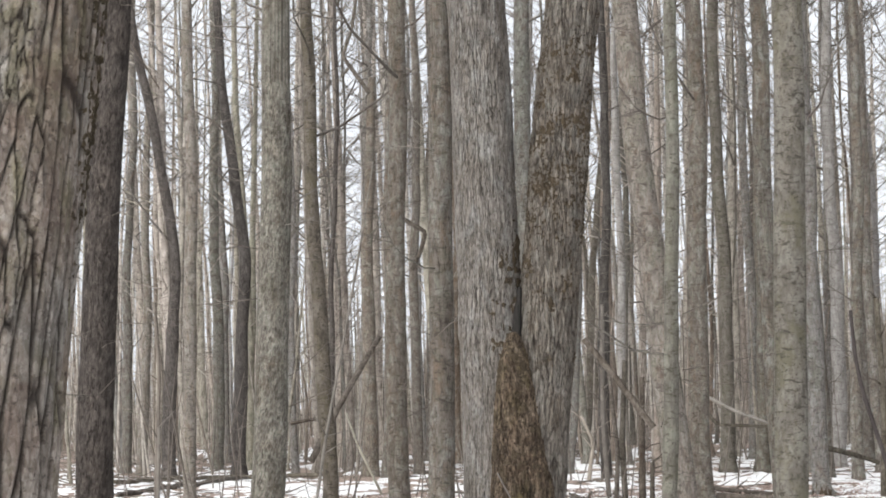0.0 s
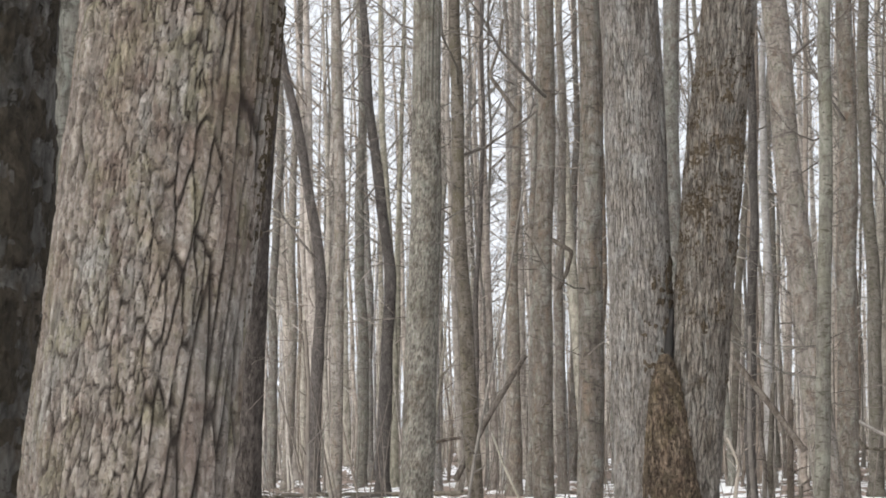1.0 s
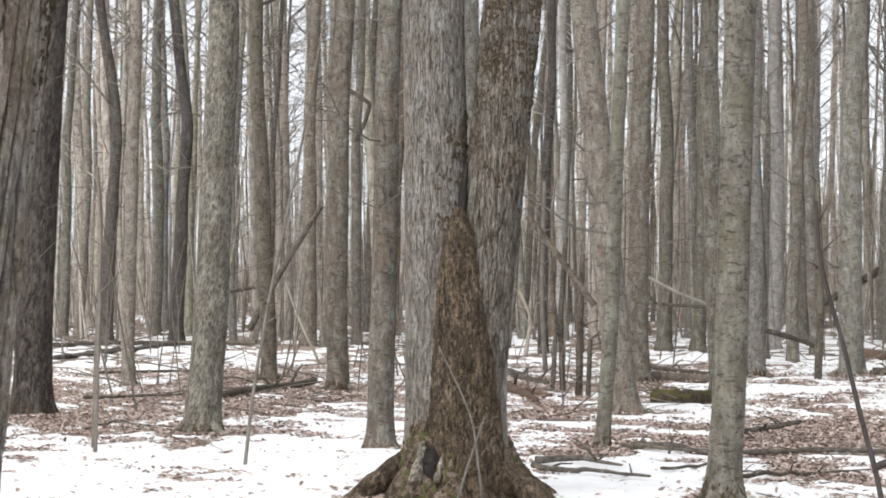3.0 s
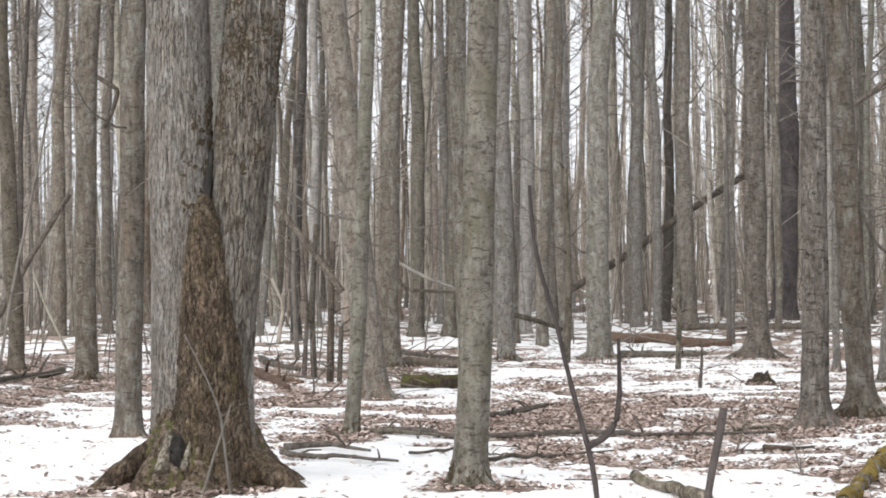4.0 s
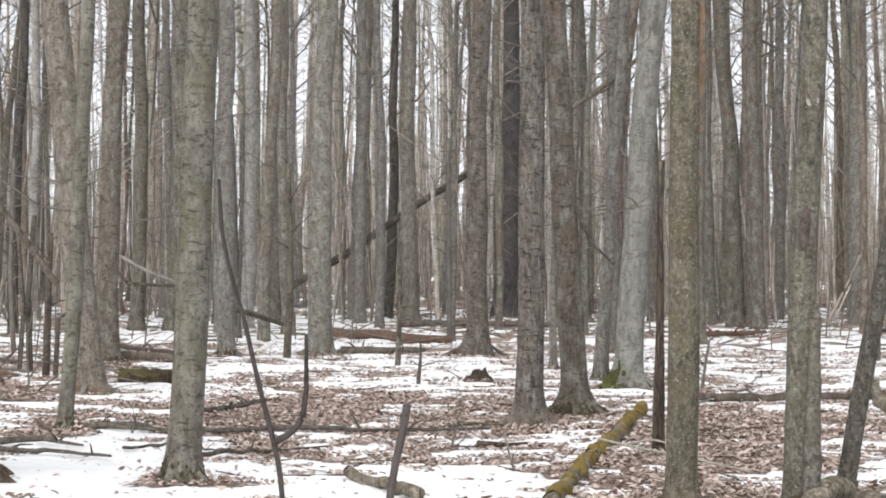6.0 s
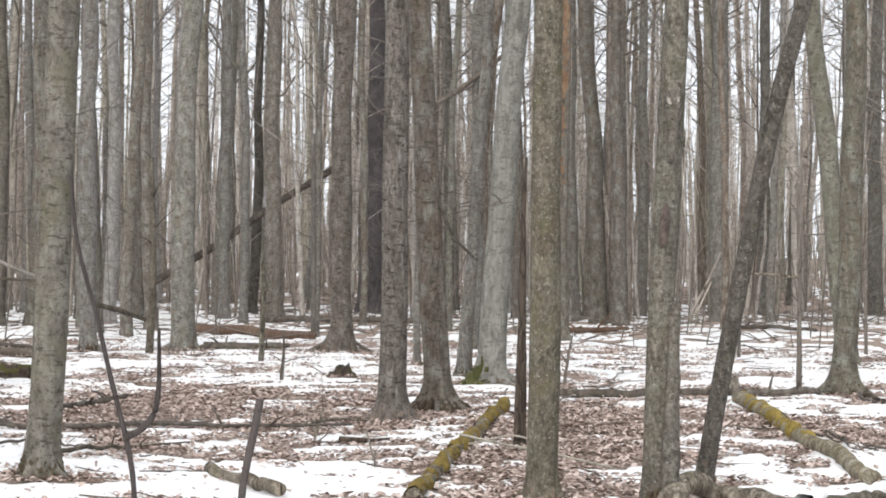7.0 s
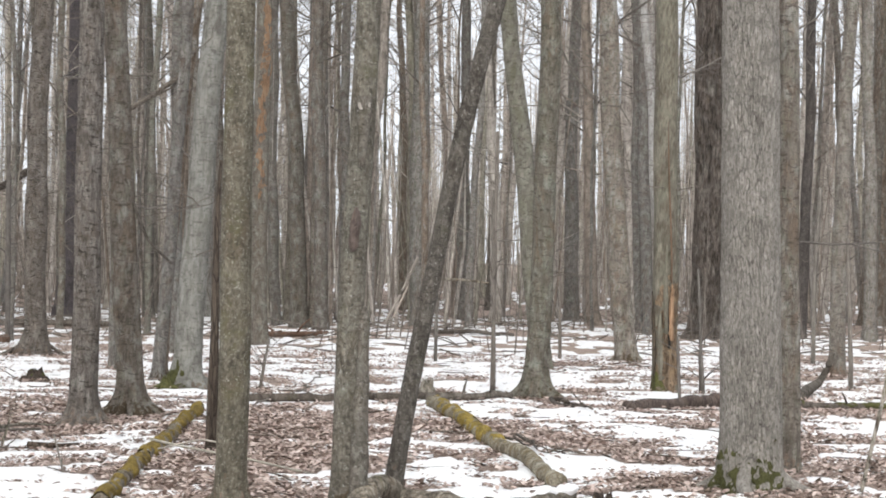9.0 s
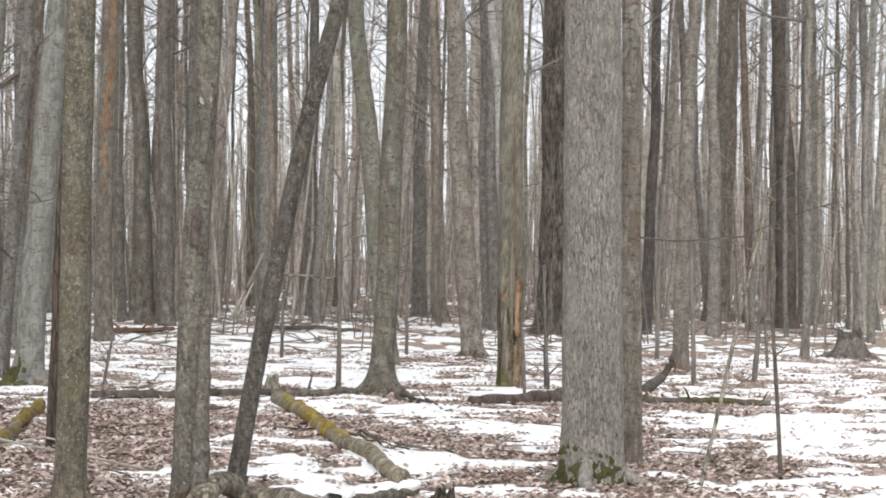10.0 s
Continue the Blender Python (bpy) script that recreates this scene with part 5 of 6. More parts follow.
def stump(x, y, radius, height, wood, label, moss=False):
    """A broken stump with a ragged rim and spread roots."""
    material = {"LOG_BARK": LOG_BARK, "DARK_WOOD_AND_SHADE": SNAG, "BROWN": BARK["dusky"], "PALE": LOG_PALE, "MOSS_STUMP": MOSS_MAT}[wood]
    root = tagged(new("stump"), label, "stump", "stumps")
    root.location = (x, y, float(land(x, y)))
    sides = 40
    cone = 0.25 if wood == "MOSS_STUMP" else 0.7
    v, f = stem(height, radius, (0.05, 0), None, 0.8, sides, height / 12, height, 0.03, 14, 3, int(x * 10) % 90, 0.0, 5, cone)
    v = v.copy()
    jag = n3(np.arange(sides) * 0.9, 3.3, 0, int(abs(x) * 7)) - 0.5
    for row in (1, 2, 3):
        ring = v[len(v) - row * sides : len(v) - (row - 1) * sides or None]
        ring[:, 2] += jag * height * 0.9 / row
    rim = v[-sides:]
    f = f[:-1] + [[len(v) - sides + i, len(v) - sides + (i + 1) % sides, len(v)] for i in range(sides)]
    v = np.vstack([v, [[rim[:, 0].mean(), rim[:, 1].mean(), height * 0.7]]])
    part("stub", (v, f), material, root)
    for k in range(6):
        a = k * 1.07 + x
        pts = [(math.cos(a) * radius * 0.8, math.sin(a) * radius * 0.8, height * 0.3), (math.cos(a) * radius * 1.5, math.sin(a) * radius * 1.5, 0.05), (math.cos(a) * radius * 2.2, math.sin(a) * radius * 2.2, -0.03)]
        part("root", tube(smooth_path(pts, 8), np.linspace(radius * 0.3, radius * 0.12, 8), 8, True, 0.3, k), material, root)
    if moss:
        c = crust((v, f), sides, lambda g, o: blotch(g, 22, 31, 0.56), 0.008, 3, 3)
        if c:
            part("moss", c, MOSS_MAT, root, "green moss")


fallen([(0.47, 13.30), (0.82, 15.87), (1.56, 20.69)], 0.050, 0.054, MOSSY, "fallen log covered in yellow-green moss on the leaves", moss=True)
fallen([(3.97, 21.68), (3.85, 19.37), (3.63, 17.06), (3.57, 14.42)], 0.071, 0.059, MOSSY, "mossy fallen log with patches of pale bark", moss=True, span=(0.1, 0.62))
fallen([(2.21, 22.65), (3.06, 22.59), (4.16, 23.10)], 0.044, 0.039, LOG_BARK, "long thin fallen trunk lying on snow")
fallen([(5.95, 21.55), (7.19, 22.33)], 0.055, 0.080, DARK_LOG, "dark fallen trunk beside the rotten tree")
fallen([(4.11, 22.86), (5.11, 23.18)], 0.039, 0.037, LOG_BARK, "short fallen branch with rough bark")
fallen([(1.94, 12.68), (2.26, 13.27), (2.49, 13.01), (2.66, 12.46)], 0.073, 0.066, LOG_PALE, "bent fallen log with pale peeling bark", arch=0.10)
fallen([(2.76, 12.76), (3.45, 13.58)], 0.044, 0.040, LOG_PALE, "broken log end half covered in snow", snow=True)
fallen([(-3.20, 18.15), (-2.18, 18.07), (-1.03, 18.39), (0.11, 18.77)], 0.029, 0.027, LOG_BARK, "long thin dark fallen branch on the litter")
fallen([(-3.59, 16.22), (-3.10, 15.90), (-2.63, 15.63)], 0.026, 0.020, LOG_BARK, "fallen branch lying in snow")
fallen([(-2.60, 16.32), (-2.29, 16.75), (-1.87, 16.18), (-1.61, 16.45)], 0.013, 0.009, LOG_BARK, "thin fallen branch on snow")
fallen([(-2.61, 20.73), (-2.35, 21.34), (-2.17, 21.98)], 0.027, 0.023, LOG_BARK, "short crooked fallen branch on the litter")
fallen([(-4.08, 25.09), (-3.73, 24.94), (-3.41, 25.26)], 0.099, 0.092, SNAG, "thick dark log with green moss on top", moss=True)
fallen([(-4.97, 30.58), (-4.02, 30.13)], 0.080, 0.059, LOG_BARK, "old grey fallen log on snow")
fallen([(-2.79, 39.50), (-1.62, 38.20), (-0.51, 36.51)], 0.102, 0.085, RED_ROT, "rotten reddish brown log lying in snow")
fallen([(-2.09, 32.47), (-0.88, 32.70)], 0.042, 0.034, LOG_BARK, "dark fallen branch lying on snow")
fallen([(-1.73, 46.68), (0.43, 47.37), (1.71, 45.92)], 0.060, 0.071, LOG_BARK, "far fallen trunk in the woods")
fallen([(3.99, 41.40), (5.64, 43.30)], 0.064, 0.045, RED_ROT, "brown fallen trunk among far trees")
fallen([(-16.55, 35.91), (-16.59, 38.70), (-16.98, 43.28)], 0.046, 0.054, LOG_BARK, "long fallen trunk with snow along it")
fallen([(-19.09, 41.30), (-17.79, 44.69), (-15.49, 44.10)], 0.047, 0.048, LOG_BARK, "far fallen trunk lying in brush")
fallen([(-9.29, 24.85), (-9.34, 26.68), (-9.39, 28.77)], 0.048, 0.047, LOG_BARK, "grey fallen branch on brown leaves")
fallen([(-10.67, 23.87), (-9.91, 24.98)], 0.024, 0.021, LOG_BARK, "thin fallen branch on brown leaves")
fallen([(-13.46, 30.91), (-12.61, 31.82), (-11.54, 31.20)], 0.026, 0.026, LOG_BARK, "thin fallen pole on the litter")
fallen([(-8.65, 19.34), (-8.64, 20.13), (-7.98, 19.78)], 0.014, 0.011, LOG_BARK, "dark fallen branch lying on snow")
fallen([(-7.54, 18.68), (-7.07, 18.30), (-6.55, 17.35)], 0.008, 0.005, TWIG, "thin fallen twig on snow")
fallen([(7.95, 21.96), (8.81, 22.19), (9.32, 21.79)], 0.036, 0.030, LOG_BARK, "thin mossy log edging the snow", moss=True)
fallen([(3.93, 17.90), (3.92, 16.59), (4.10, 16.01)], 0.012, 0.009, LOG_BARK, "thin dark branch beside the mossy log")
fallen([(5.35, 22.29), (5.31, 20.66)], 0.024, 0.017, LOG_BARK, "short broken branch in snow")
pole("fallen_branch", [(0.85, 15.25, 0.24), (1.11, 15.24, 0.18), (1.46, 15.21, 0.12), (2.09, 15.14, -0.02)], 0.0099, 0.0079, PALE_WOOD, "long pale bare branch resting on the mossy log", "branch")
pole("fallen_branch", [(0.91, 15.25, 0.17), (1.22, 15.23, 0.24), (1.54, 15.21, 0.16)], 0.0079, 0.0059, PALE_WOOD, "pale forked twig resting on the mossy log", "branch")
fallen([(-0.84, 14.52), (-0.57, 13.97), (-0.34, 13.26)], 0.038, 0.041, LOG_PALE, "grey log end sticking out of snow", arch=-0.03)
fallen([(-3.28, 18.16), (-2.81, 17.85), (-2.33, 18.11)], 0.024, 0.019, LOG_BARK, "dark thin fallen branch on leaves")
fallen([(-5.47, 33.56), (-4.36, 31.82)], 0.040, 0.029, LOG_BARK, "fallen branch in snow")
fallen([(-6.64, 28.70), (-5.42, 24.81)], 0.068, 0.039, RED_ROT, "broken reddish log among brush")
fallen([(-7.39, 32.13), (-6.28, 29.51)], 0.060, 0.039, LOG_BARK, "grey log lying among brush")
fallen([(7.82, 44.69), (9.29, 42.65)], 0.047, 0.034, LOG_BARK, "dark branch lying on far snow")
fallen([(2.06, 21.15), (2.72, 23.31), (4.25, 30.86)], 0.011, 0.012, TWIG, "thin bare branch lying on snow")
fallen([(-2.64, 20.73), (-2.41, 21.21), (-2.15, 22.14)], 0.032, 0.023, LOG_BARK, "short broken branch beside a slim tree")
fallen([(-2.05, 16.02), (-1.63, 16.31), (-1.18, 16.91)], 0.019, 0.013, LOG_BARK, "thin fallen branch edging the snow")
fallen([(-2.10, 33.33), (-1.41, 33.23), (-0.81, 33.12)], 0.047, 0.039, LOG_BARK, "dark fallen branch between far trees")
fallen([(-0.30, 18.92), (-0.01, 19.38), (0.24, 19.20)], 0.022, 0.017, LOG_PALE, "pale branch crossing a fallen branch")
fallen([(-0.00, 17.20), (0.22, 17.11), (0.40, 17.32)], 0.027, 0.020, SNAG, "dark rotten branch on the litter")
fallen([(4.05, 17.96), (3.92, 16.38), (3.93, 16.05)], 0.017, 0.011, LOG_BARK, "thin dark branch on brown leaves")
fallen([(5.41, 22.54), (5.44, 21.51), (5.40, 21.03)], 0.030, 0.020, SNAG, "dark root piece beside a tree")
fallen([(-3.63, 16.46), (-3.33, 16.62), (-2.94, 16.30)], 0.030, 0.021, LOG_BARK, "forked branch lying on snow")
fallen([(-6.79, 29.15), (-6.15, 27.31), (-5.57, 26.34)], 0.058, 0.038, RED_ROT, "broken reddish log among brush")
pole("leaning_log", [(-4.66, 51.81, 0.65), (-3.11, 51.93, 1.58), (-1.63, 52.00, 2.64), (-0.22, 52.02, 3.52)], 0.0873, 0.0873, LOG_BARK, "dead trunk leaning across the far trees", "log")
pole("leaning_log", [(1.26, 33.00, 3.67), (1.76, 32.97, 4.00), (2.43, 32.93, 4.53)], 0.0384, 0.0341, LOG_BARK, "broken dead trunk caught among trees", "log")
pole("branch", [(1.38, 32.99, 3.75), (1.97, 32.96, 4.06)], 0.0171, 0.0128, LOG_BARK, "thin broken branch caught among trees", "branch")
pole("leaning_log", [(-3.83, 17.09, 1.98), (-3.61, 17.14, 1.69), (-3.31, 17.20, 1.26)], 0.0249, 0.0271, LOG_BARK, "bare dead branch leaning on a sapling", "branch")
pole("branch", [(-6.04, 33.48, 1.81), (-5.44, 33.59, 1.41), (-4.53, 33.72, 0.99)], 0.0220, 0.0220, PALE_WOOD, "pale broken branch hanging between trunks", "branch")
pole("branch", [(-5.55, 33.57, 1.24), (-5.44, 33.59, 1.06), (-4.58, 33.71, 1.01)], 0.0264, 0.0220, LOG_BARK, "broken branch hanging between trunks", "branch")
pole("leaning_log", [(-3.69, 32.81, 0.69), (-3.31, 32.84, 0.59), (-2.93, 32.88, 0.45)], 0.0426, 0.0298, LOG_BARK, "broken trunk propped over snow", "log")
pole("leaning_log", [(-12.18, 33.91, 0.61), (-11.69, 34.08, 1.58), (-11.06, 34.29, 2.64)], 0.0558, 0.0419, LOG_BARK, "dark dead limb leaning between trunks", "log")
pole("branch", [(-11.79, 31.92, 1.26), (-11.42, 32.05, 1.32)], 0.0307, 0.0220, LOG_BARK, "short dead branch stub", "branch")
pole("branch", [(-10.05, 31.46, 4.51), (-9.77, 31.55, 4.31), (-9.44, 31.64, 4.10), (-9.53, 31.62, 3.78), (-9.65, 31.58, 3.53)], 0.0341, 0.0341, LOG_BARK, "crooked broken branch caught on a trunk", "branch")
pole("branch", [(-13.89, 42.81, 7.96), (-14.16, 42.72, 8.38), (-14.40, 42.65, 8.74), (-14.20, 42.71, 9.33), (-14.11, 42.74, 9.92)], 0.0465, 0.0291, LOG_BARK, "forked limb on a broken snag", "branch")
pole("branch", [(-9.25, 28.56, 0.29), (-9.54, 28.47, 0.95), (-9.69, 28.42, 1.41)], 0.0194, 0.0155, PALE_WOOD, "pale bare branch leaning", "branch")
pole("branch", [(4.09, 25.66, 0.76), (4.29, 25.63, 1.16), (4.46, 25.60, 1.55)], 0.0202, 0.0134, PALE_WOOD, "pale bare branch leaning against a tree", "branch")
pole("branch", [(4.18, 25.65, 0.82), (4.35, 25.62, 1.20)], 0.0134, 0.0101, PALE_WOOD, "pale bare branch leaning against a tree", "branch")
pole("branch", [(2.74, 14.74, 1.38), (2.93, 14.70, 1.38), (3.11, 14.67, 1.36)], 0.0097, 0.0078, LOG_PALE, "dead side branch of a leaning tree", "branch")
pole("branch", [(0.90, 20.50, 2.01), (1.05, 20.49, 1.64), (1.28, 20.48, 1.43)], 0.0159, 0.0106, LOG_BARK, "dead crooked side branch", "branch")
pole("branch", [(-5.56, 33.55, 1.50), (-5.16, 33.61, 1.27), (-4.61, 33.69, 1.05)], 0.0264, 0.0220, PALE_WOOD, "pale broken branch hanging between trunks", "branch")
shrub = pole("shrub", [(-0.283, 3.50, 1.123), (-0.290, 3.50, 1.166), (-0.297, 3.50, 1.201), (-0.311, 3.50, 1.252), (-0.324, 3.50, 1.302), (-0.335, 3.50, 1.348), (-0.346, 3.50, 1.398), (-0.364, 3.50, 1.457), (-0.378, 3.50, 1.507), (-0.385, 3.50, 1.557), (-0.388, 3.50, 1.621)], 0.0085, 0.003, SHRUB_BARK, "bare forked shrub stem with grey-brown bark", "shrub", rooted=True)
pole("side_stem", [(-0.297, 3.50, 1.201), (-0.276, 3.50, 1.212), (-0.260, 3.50, 1.227), (-0.250, 3.50, 1.247), (-0.246, 3.50, 1.284), (-0.246, 3.50, 1.329), (-0.247, 3.50, 1.374)], 0.0062, 0.0025, SHRUB_BARK, "", "", parent=shrub)
pole("sapling_stub", [(-0.106, 3.31, 1.141), (-0.097, 3.31, 1.179), (-0.088, 3.31, 1.222), (-0.080, 3.31, 1.252), (-0.078, 3.31, 1.276)], 0.0070, 0.0060, SHRUB_BARK, "broken off sapling stub with a ragged tip", "stub", rooted=True)
pole("snag", [(1.40, 16.86, -0.00), (1.41, 16.85, 0.88), (1.41, 16.85, 1.75), (1.43, 16.85, 2.25)], 0.0524, 0.0109, SNAG, "dark broken dead trunk behind a slim tree", "snag", rooted=True)
pole("sapling", [(-5.94, 16.29, -0.00), (-5.88, 16.31, 0.54), (-5.76, 16.35, 1.29), (-5.52, 16.43, 2.49), (-5.36, 16.49, 3.43)], 0.0157, 0.0067, TWIG, "thin bare sapling standing in snow", "sapling", rooted=True, twigs=True)
pole("sapling", [(-7.83, 17.69, -0.00), (-7.81, 17.70, 0.86), (-7.77, 17.72, 1.86), (-7.80, 17.70, 2.45)], 0.0224, 0.0150, TWIG, "thin bare sapling standing in snow", "sapling", rooted=True, twigs=True)
pole("sapling", [(-8.71, 39.18, -0.00), (-8.61, 39.20, 0.75), (-8.81, 39.16, 1.21)], 0.0415, 0.0259, PALE_WOOD, "crooked pale sapling beside a fallen log", "sapling", rooted=True, twigs=True)
pole("sapling", [(2.64, 25.86, 0.00), (2.73, 25.85, 0.54)], 0.0168, 0.0134, TWIG, "thin bare sapling standing in snow", "sapling", rooted=True, twigs=True)
pole("sapling", [(5.31, 25.23, 0.00), (5.32, 25.23, 1.31), (5.32, 25.23, 3.04)], 0.0267, 0.0167, TWIG, "thin bare sapling standing in snow", "sapling", rooted=True, twigs=True)
pole("sapling", [(7.77, 24.81, -0.00), (7.73, 24.83, 0.54), (7.69, 24.84, 1.47)], 0.0235, 0.0168, TWIG, "thin bare sapling standing in snow", "sapling", rooted=True, twigs=True)
pole("sapling", [(6.88, 22.78, -0.00), (6.85, 22.79, 0.74)], 0.0184, 0.0154, TWIG, "thin bare sapling standing in snow", "sapling", rooted=True, twigs=True)
pole("sapling", [(6.22, 14.18, -0.01), (6.18, 14.19, 0.61), (6.14, 14.21, 1.16), (6.13, 14.21, 1.68)], 0.0159, 0.0120, LOG_BARK, "thin bare sapling standing in snow", "sapling", rooted=True, twigs=True)
pole("sapling", [(5.42, 13.70, -0.01), (5.53, 13.66, 0.49), (5.66, 13.61, 1.18), (5.83, 13.54, 2.02)], 0.0133, 0.0133, LOG_PALE, "leaning dead sapling bleached pale", "sapling", rooted=True, twigs=True)
pole("sapling", [(10.93, 26.18, -0.00), (10.98, 26.16, 0.66), (11.00, 26.15, 1.53)], 0.0366, 0.0256, TWIG, "thin bare sapling standing in snow", "sapling", rooted=True, twigs=True)
pole("sapling", [(11.75, 32.10, -0.00), (11.75, 32.10, 1.42), (11.82, 32.08, 2.74)], 0.0397, 0.0309, TWIG, "thin bare sapling standing in snow", "sapling", rooted=True, twigs=True)
pole("sapling", [(9.90, 25.60, -0.00), (9.87, 25.61, 0.88), (9.83, 25.62, 1.87)], 0.0318, 0.0248, TWIG, "thin bare sapling standing in snow", "sapling", rooted=True, twigs=True)
pole("sapling", [(12.43, 29.31, -0.00), (12.37, 29.33, 0.81)], 0.0246, 0.0205, TWIG, "thin bare sapling standing in snow", "sapling", rooted=True, twigs=True)
pole("sapling", [(8.01, 33.17, -0.00), (7.99, 33.17, 1.16)], 0.0308, 0.0220, TWIG, "thin bare sapling standing in snow", "sapling", rooted=True, twigs=True)
pole("sapling", [(5.71, 31.31, -0.00), (5.72, 31.31, 0.98)], 0.0288, 0.0205, TWIG, "thin bare sapling standing in snow", "sapling", rooted=True, twigs=True)
pole("sapling", [(7.77, 24.93, -0.00), (7.75, 24.93, 0.47)], 0.0202, 0.0168, TWIG, "thin bare sapling standing in snow", "sapling", rooted=True, twigs=True)
pole("sapling", [(0.29, 15.25, -0.00), (0.20, 15.25, 0.27)], 0.0079, 0.0059, TWIG, "thin bare sapling standing in snow", "sapling", rooted=True, twigs=True)
pole("sapling", [(-0.21, 17.40, -0.00), (-0.13, 17.40, 0.22)], 0.0135, 0.0090, LOG_PALE, "thin bare sapling standing in snow", "sapling", rooted=True, twigs=True)
pole("sapling", [(-1.07, 29.10, -0.00), (-1.05, 29.11, 0.75), (-1.06, 29.11, 1.42)], 0.0414, 0.0376, LOG_PALE, "dead broken pole with a dark foot", "sapling", rooted=True, twigs=True)
pole("sapling", [(-0.68, 24.87, -0.00), (-0.65, 24.87, 0.34), (-0.65, 24.87, 0.60)], 0.0257, 0.0096, LOG_BARK, "thin bare sapling standing in snow", "sapling", rooted=True, twigs=True)
pole("sapling", [(-0.49, 36.70, -0.00), (-0.50, 36.70, 1.30), (-0.53, 36.70, 3.48)], 0.0474, 0.0379, TWIG, "thin bare sapling standing in snow", "sapling", rooted=True, twigs=True)
pole("sapling", [(-2.73, 31.13, -0.00), (-2.68, 31.13, 1.19), (-2.73, 31.13, 2.81)], 0.0565, 0.0403, LOG_BARK, "thin bare sapling standing in snow", "sapling", rooted=True, twigs=True)
pole("sapling", [(-5.96, 28.33, -0.00), (-5.91, 28.34, 0.81), (-5.99, 28.32, 1.85)], 0.0336, 0.0262, LOG_BARK, "thin bare sapling standing in snow", "sapling", rooted=True, twigs=True)
pole("sapling", [(-5.71, 27.81, -0.00), (-5.74, 27.80, 0.97), (-5.67, 27.81, 1.99)], 0.0440, 0.0330, LOG_BARK, "thin bare sapling standing in snow", "sapling", rooted=True, twigs=True)
pole("sapling", [(-5.31, 26.81, -0.00), (-5.29, 26.81, 0.85), (-5.26, 26.82, 1.76)], 0.0494, 0.0318, LOG_BARK, "thin bare sapling standing in snow", "sapling", rooted=True, twigs=True)
pole("sapling", [(-5.15, 26.58, -0.00), (-5.12, 26.59, 0.71)], 0.0350, 0.0280, LOG_BARK, "thin bare sapling standing in snow", "sapling", rooted=True, twigs=True)
pole("sapling", [(-7.01, 32.90, -0.00), (-7.07, 32.89, 1.21), (-7.02, 32.90, 2.95)], 0.0391, 0.0304, TWIG, "thin bare sapling standing in snow", "sapling", rooted=True, twigs=True)
pole("sapling", [(-3.35, 13.56, 0.09), (-3.38, 13.55, 0.33), (-3.41, 13.55, 0.56), (-3.48, 13.53, 0.75), (-3.62, 13.49, 1.05)], 0.0108, 0.0045, TWIG, "thin bare twig in front of the double trunk", "sapling", rooted=True, twigs=True)
pole("sapling", [(-3.53, 13.52, 0.04), (-3.46, 13.54, 0.24), (-3.41, 13.55, 0.39), (-3.37, 13.56, 0.51), (-3.34, 13.56, 0.60)], 0.0108, 0.0054, TWIG, "forked bare twig in front of the double trunk", "sapling", rooted=True)
pole("sapling", [(-2.81, 17.74, -0.00), (-2.77, 17.75, 0.18)], 0.0116, 0.0070, TWIG, "thin bare sapling standing in snow", "sapling", rooted=True, twigs=True)
pole("sapling", [(-6.02, 57.13, -0.00), (-5.95, 57.13, 1.33), (-5.73, 57.16, 2.07)], 0.0519, 0.0371, PALE_WOOD, "crooked pale sapling in the far woods", "sapling", rooted=True, twigs=True)
pole("sapling", [(-7.59, 17.17, -0.00), (-7.57, 17.18, 0.71), (-7.55, 17.19, 1.37)], 0.0194, 0.0145, TWIG, "thin bare sapling standing in snow", "sapling", rooted=True, twigs=True)
pole("sapling", [(2.54, 24.90, -0.00), (2.60, 24.90, 0.42)], 0.0194, 0.0129, TWIG, "thin bare sapling standing in snow", "sapling", rooted=True, twigs=True)
pole("sapling", [(5.17, 24.45, -0.00), (5.15, 24.46, 1.36), (5.12, 24.46, 2.33)], 0.0258, 0.0194, TWIG, "thin bare sapling standing in snow", "sapling", rooted=True, twigs=True)
stump(15.25, 32.69, 0.25, 0.42, "BROWN", "broken old stump with roots in snow")
stump(0.01, 26.36, 0.092, 0.13, "DARK_WOOD_AND_SHADE", "small dark mossy stump in snow", True)
stump(3.54, 13.16, 0.060, 0.10, "DARK_WOOD_AND_SHADE", "small blackened stump at a log end")
stump(4.25, 23.63, 0.081, 0.20, "PALE", "mossy upturned log end")
stump(1.46, 24.60, 0.083, 0.16, "MOSS_STUMP", "moss covered stump beside a pale tree", True)
pole("dead_root", [(8.60, 23.85, 0.02), (8.90, 24.30, 0.10), (9.12, 24.60, 0.16), (9.24, 24.65, 0.32), (9.30, 24.66, 0.50)], 0.085, 0.030, LOG_BARK, "brown dead root arching up from the litter", "root")



# ---- the woods beyond ----
PLACED = [tuple(o.location.xy) for o in scene.objects if o.name.startswith("tree")]


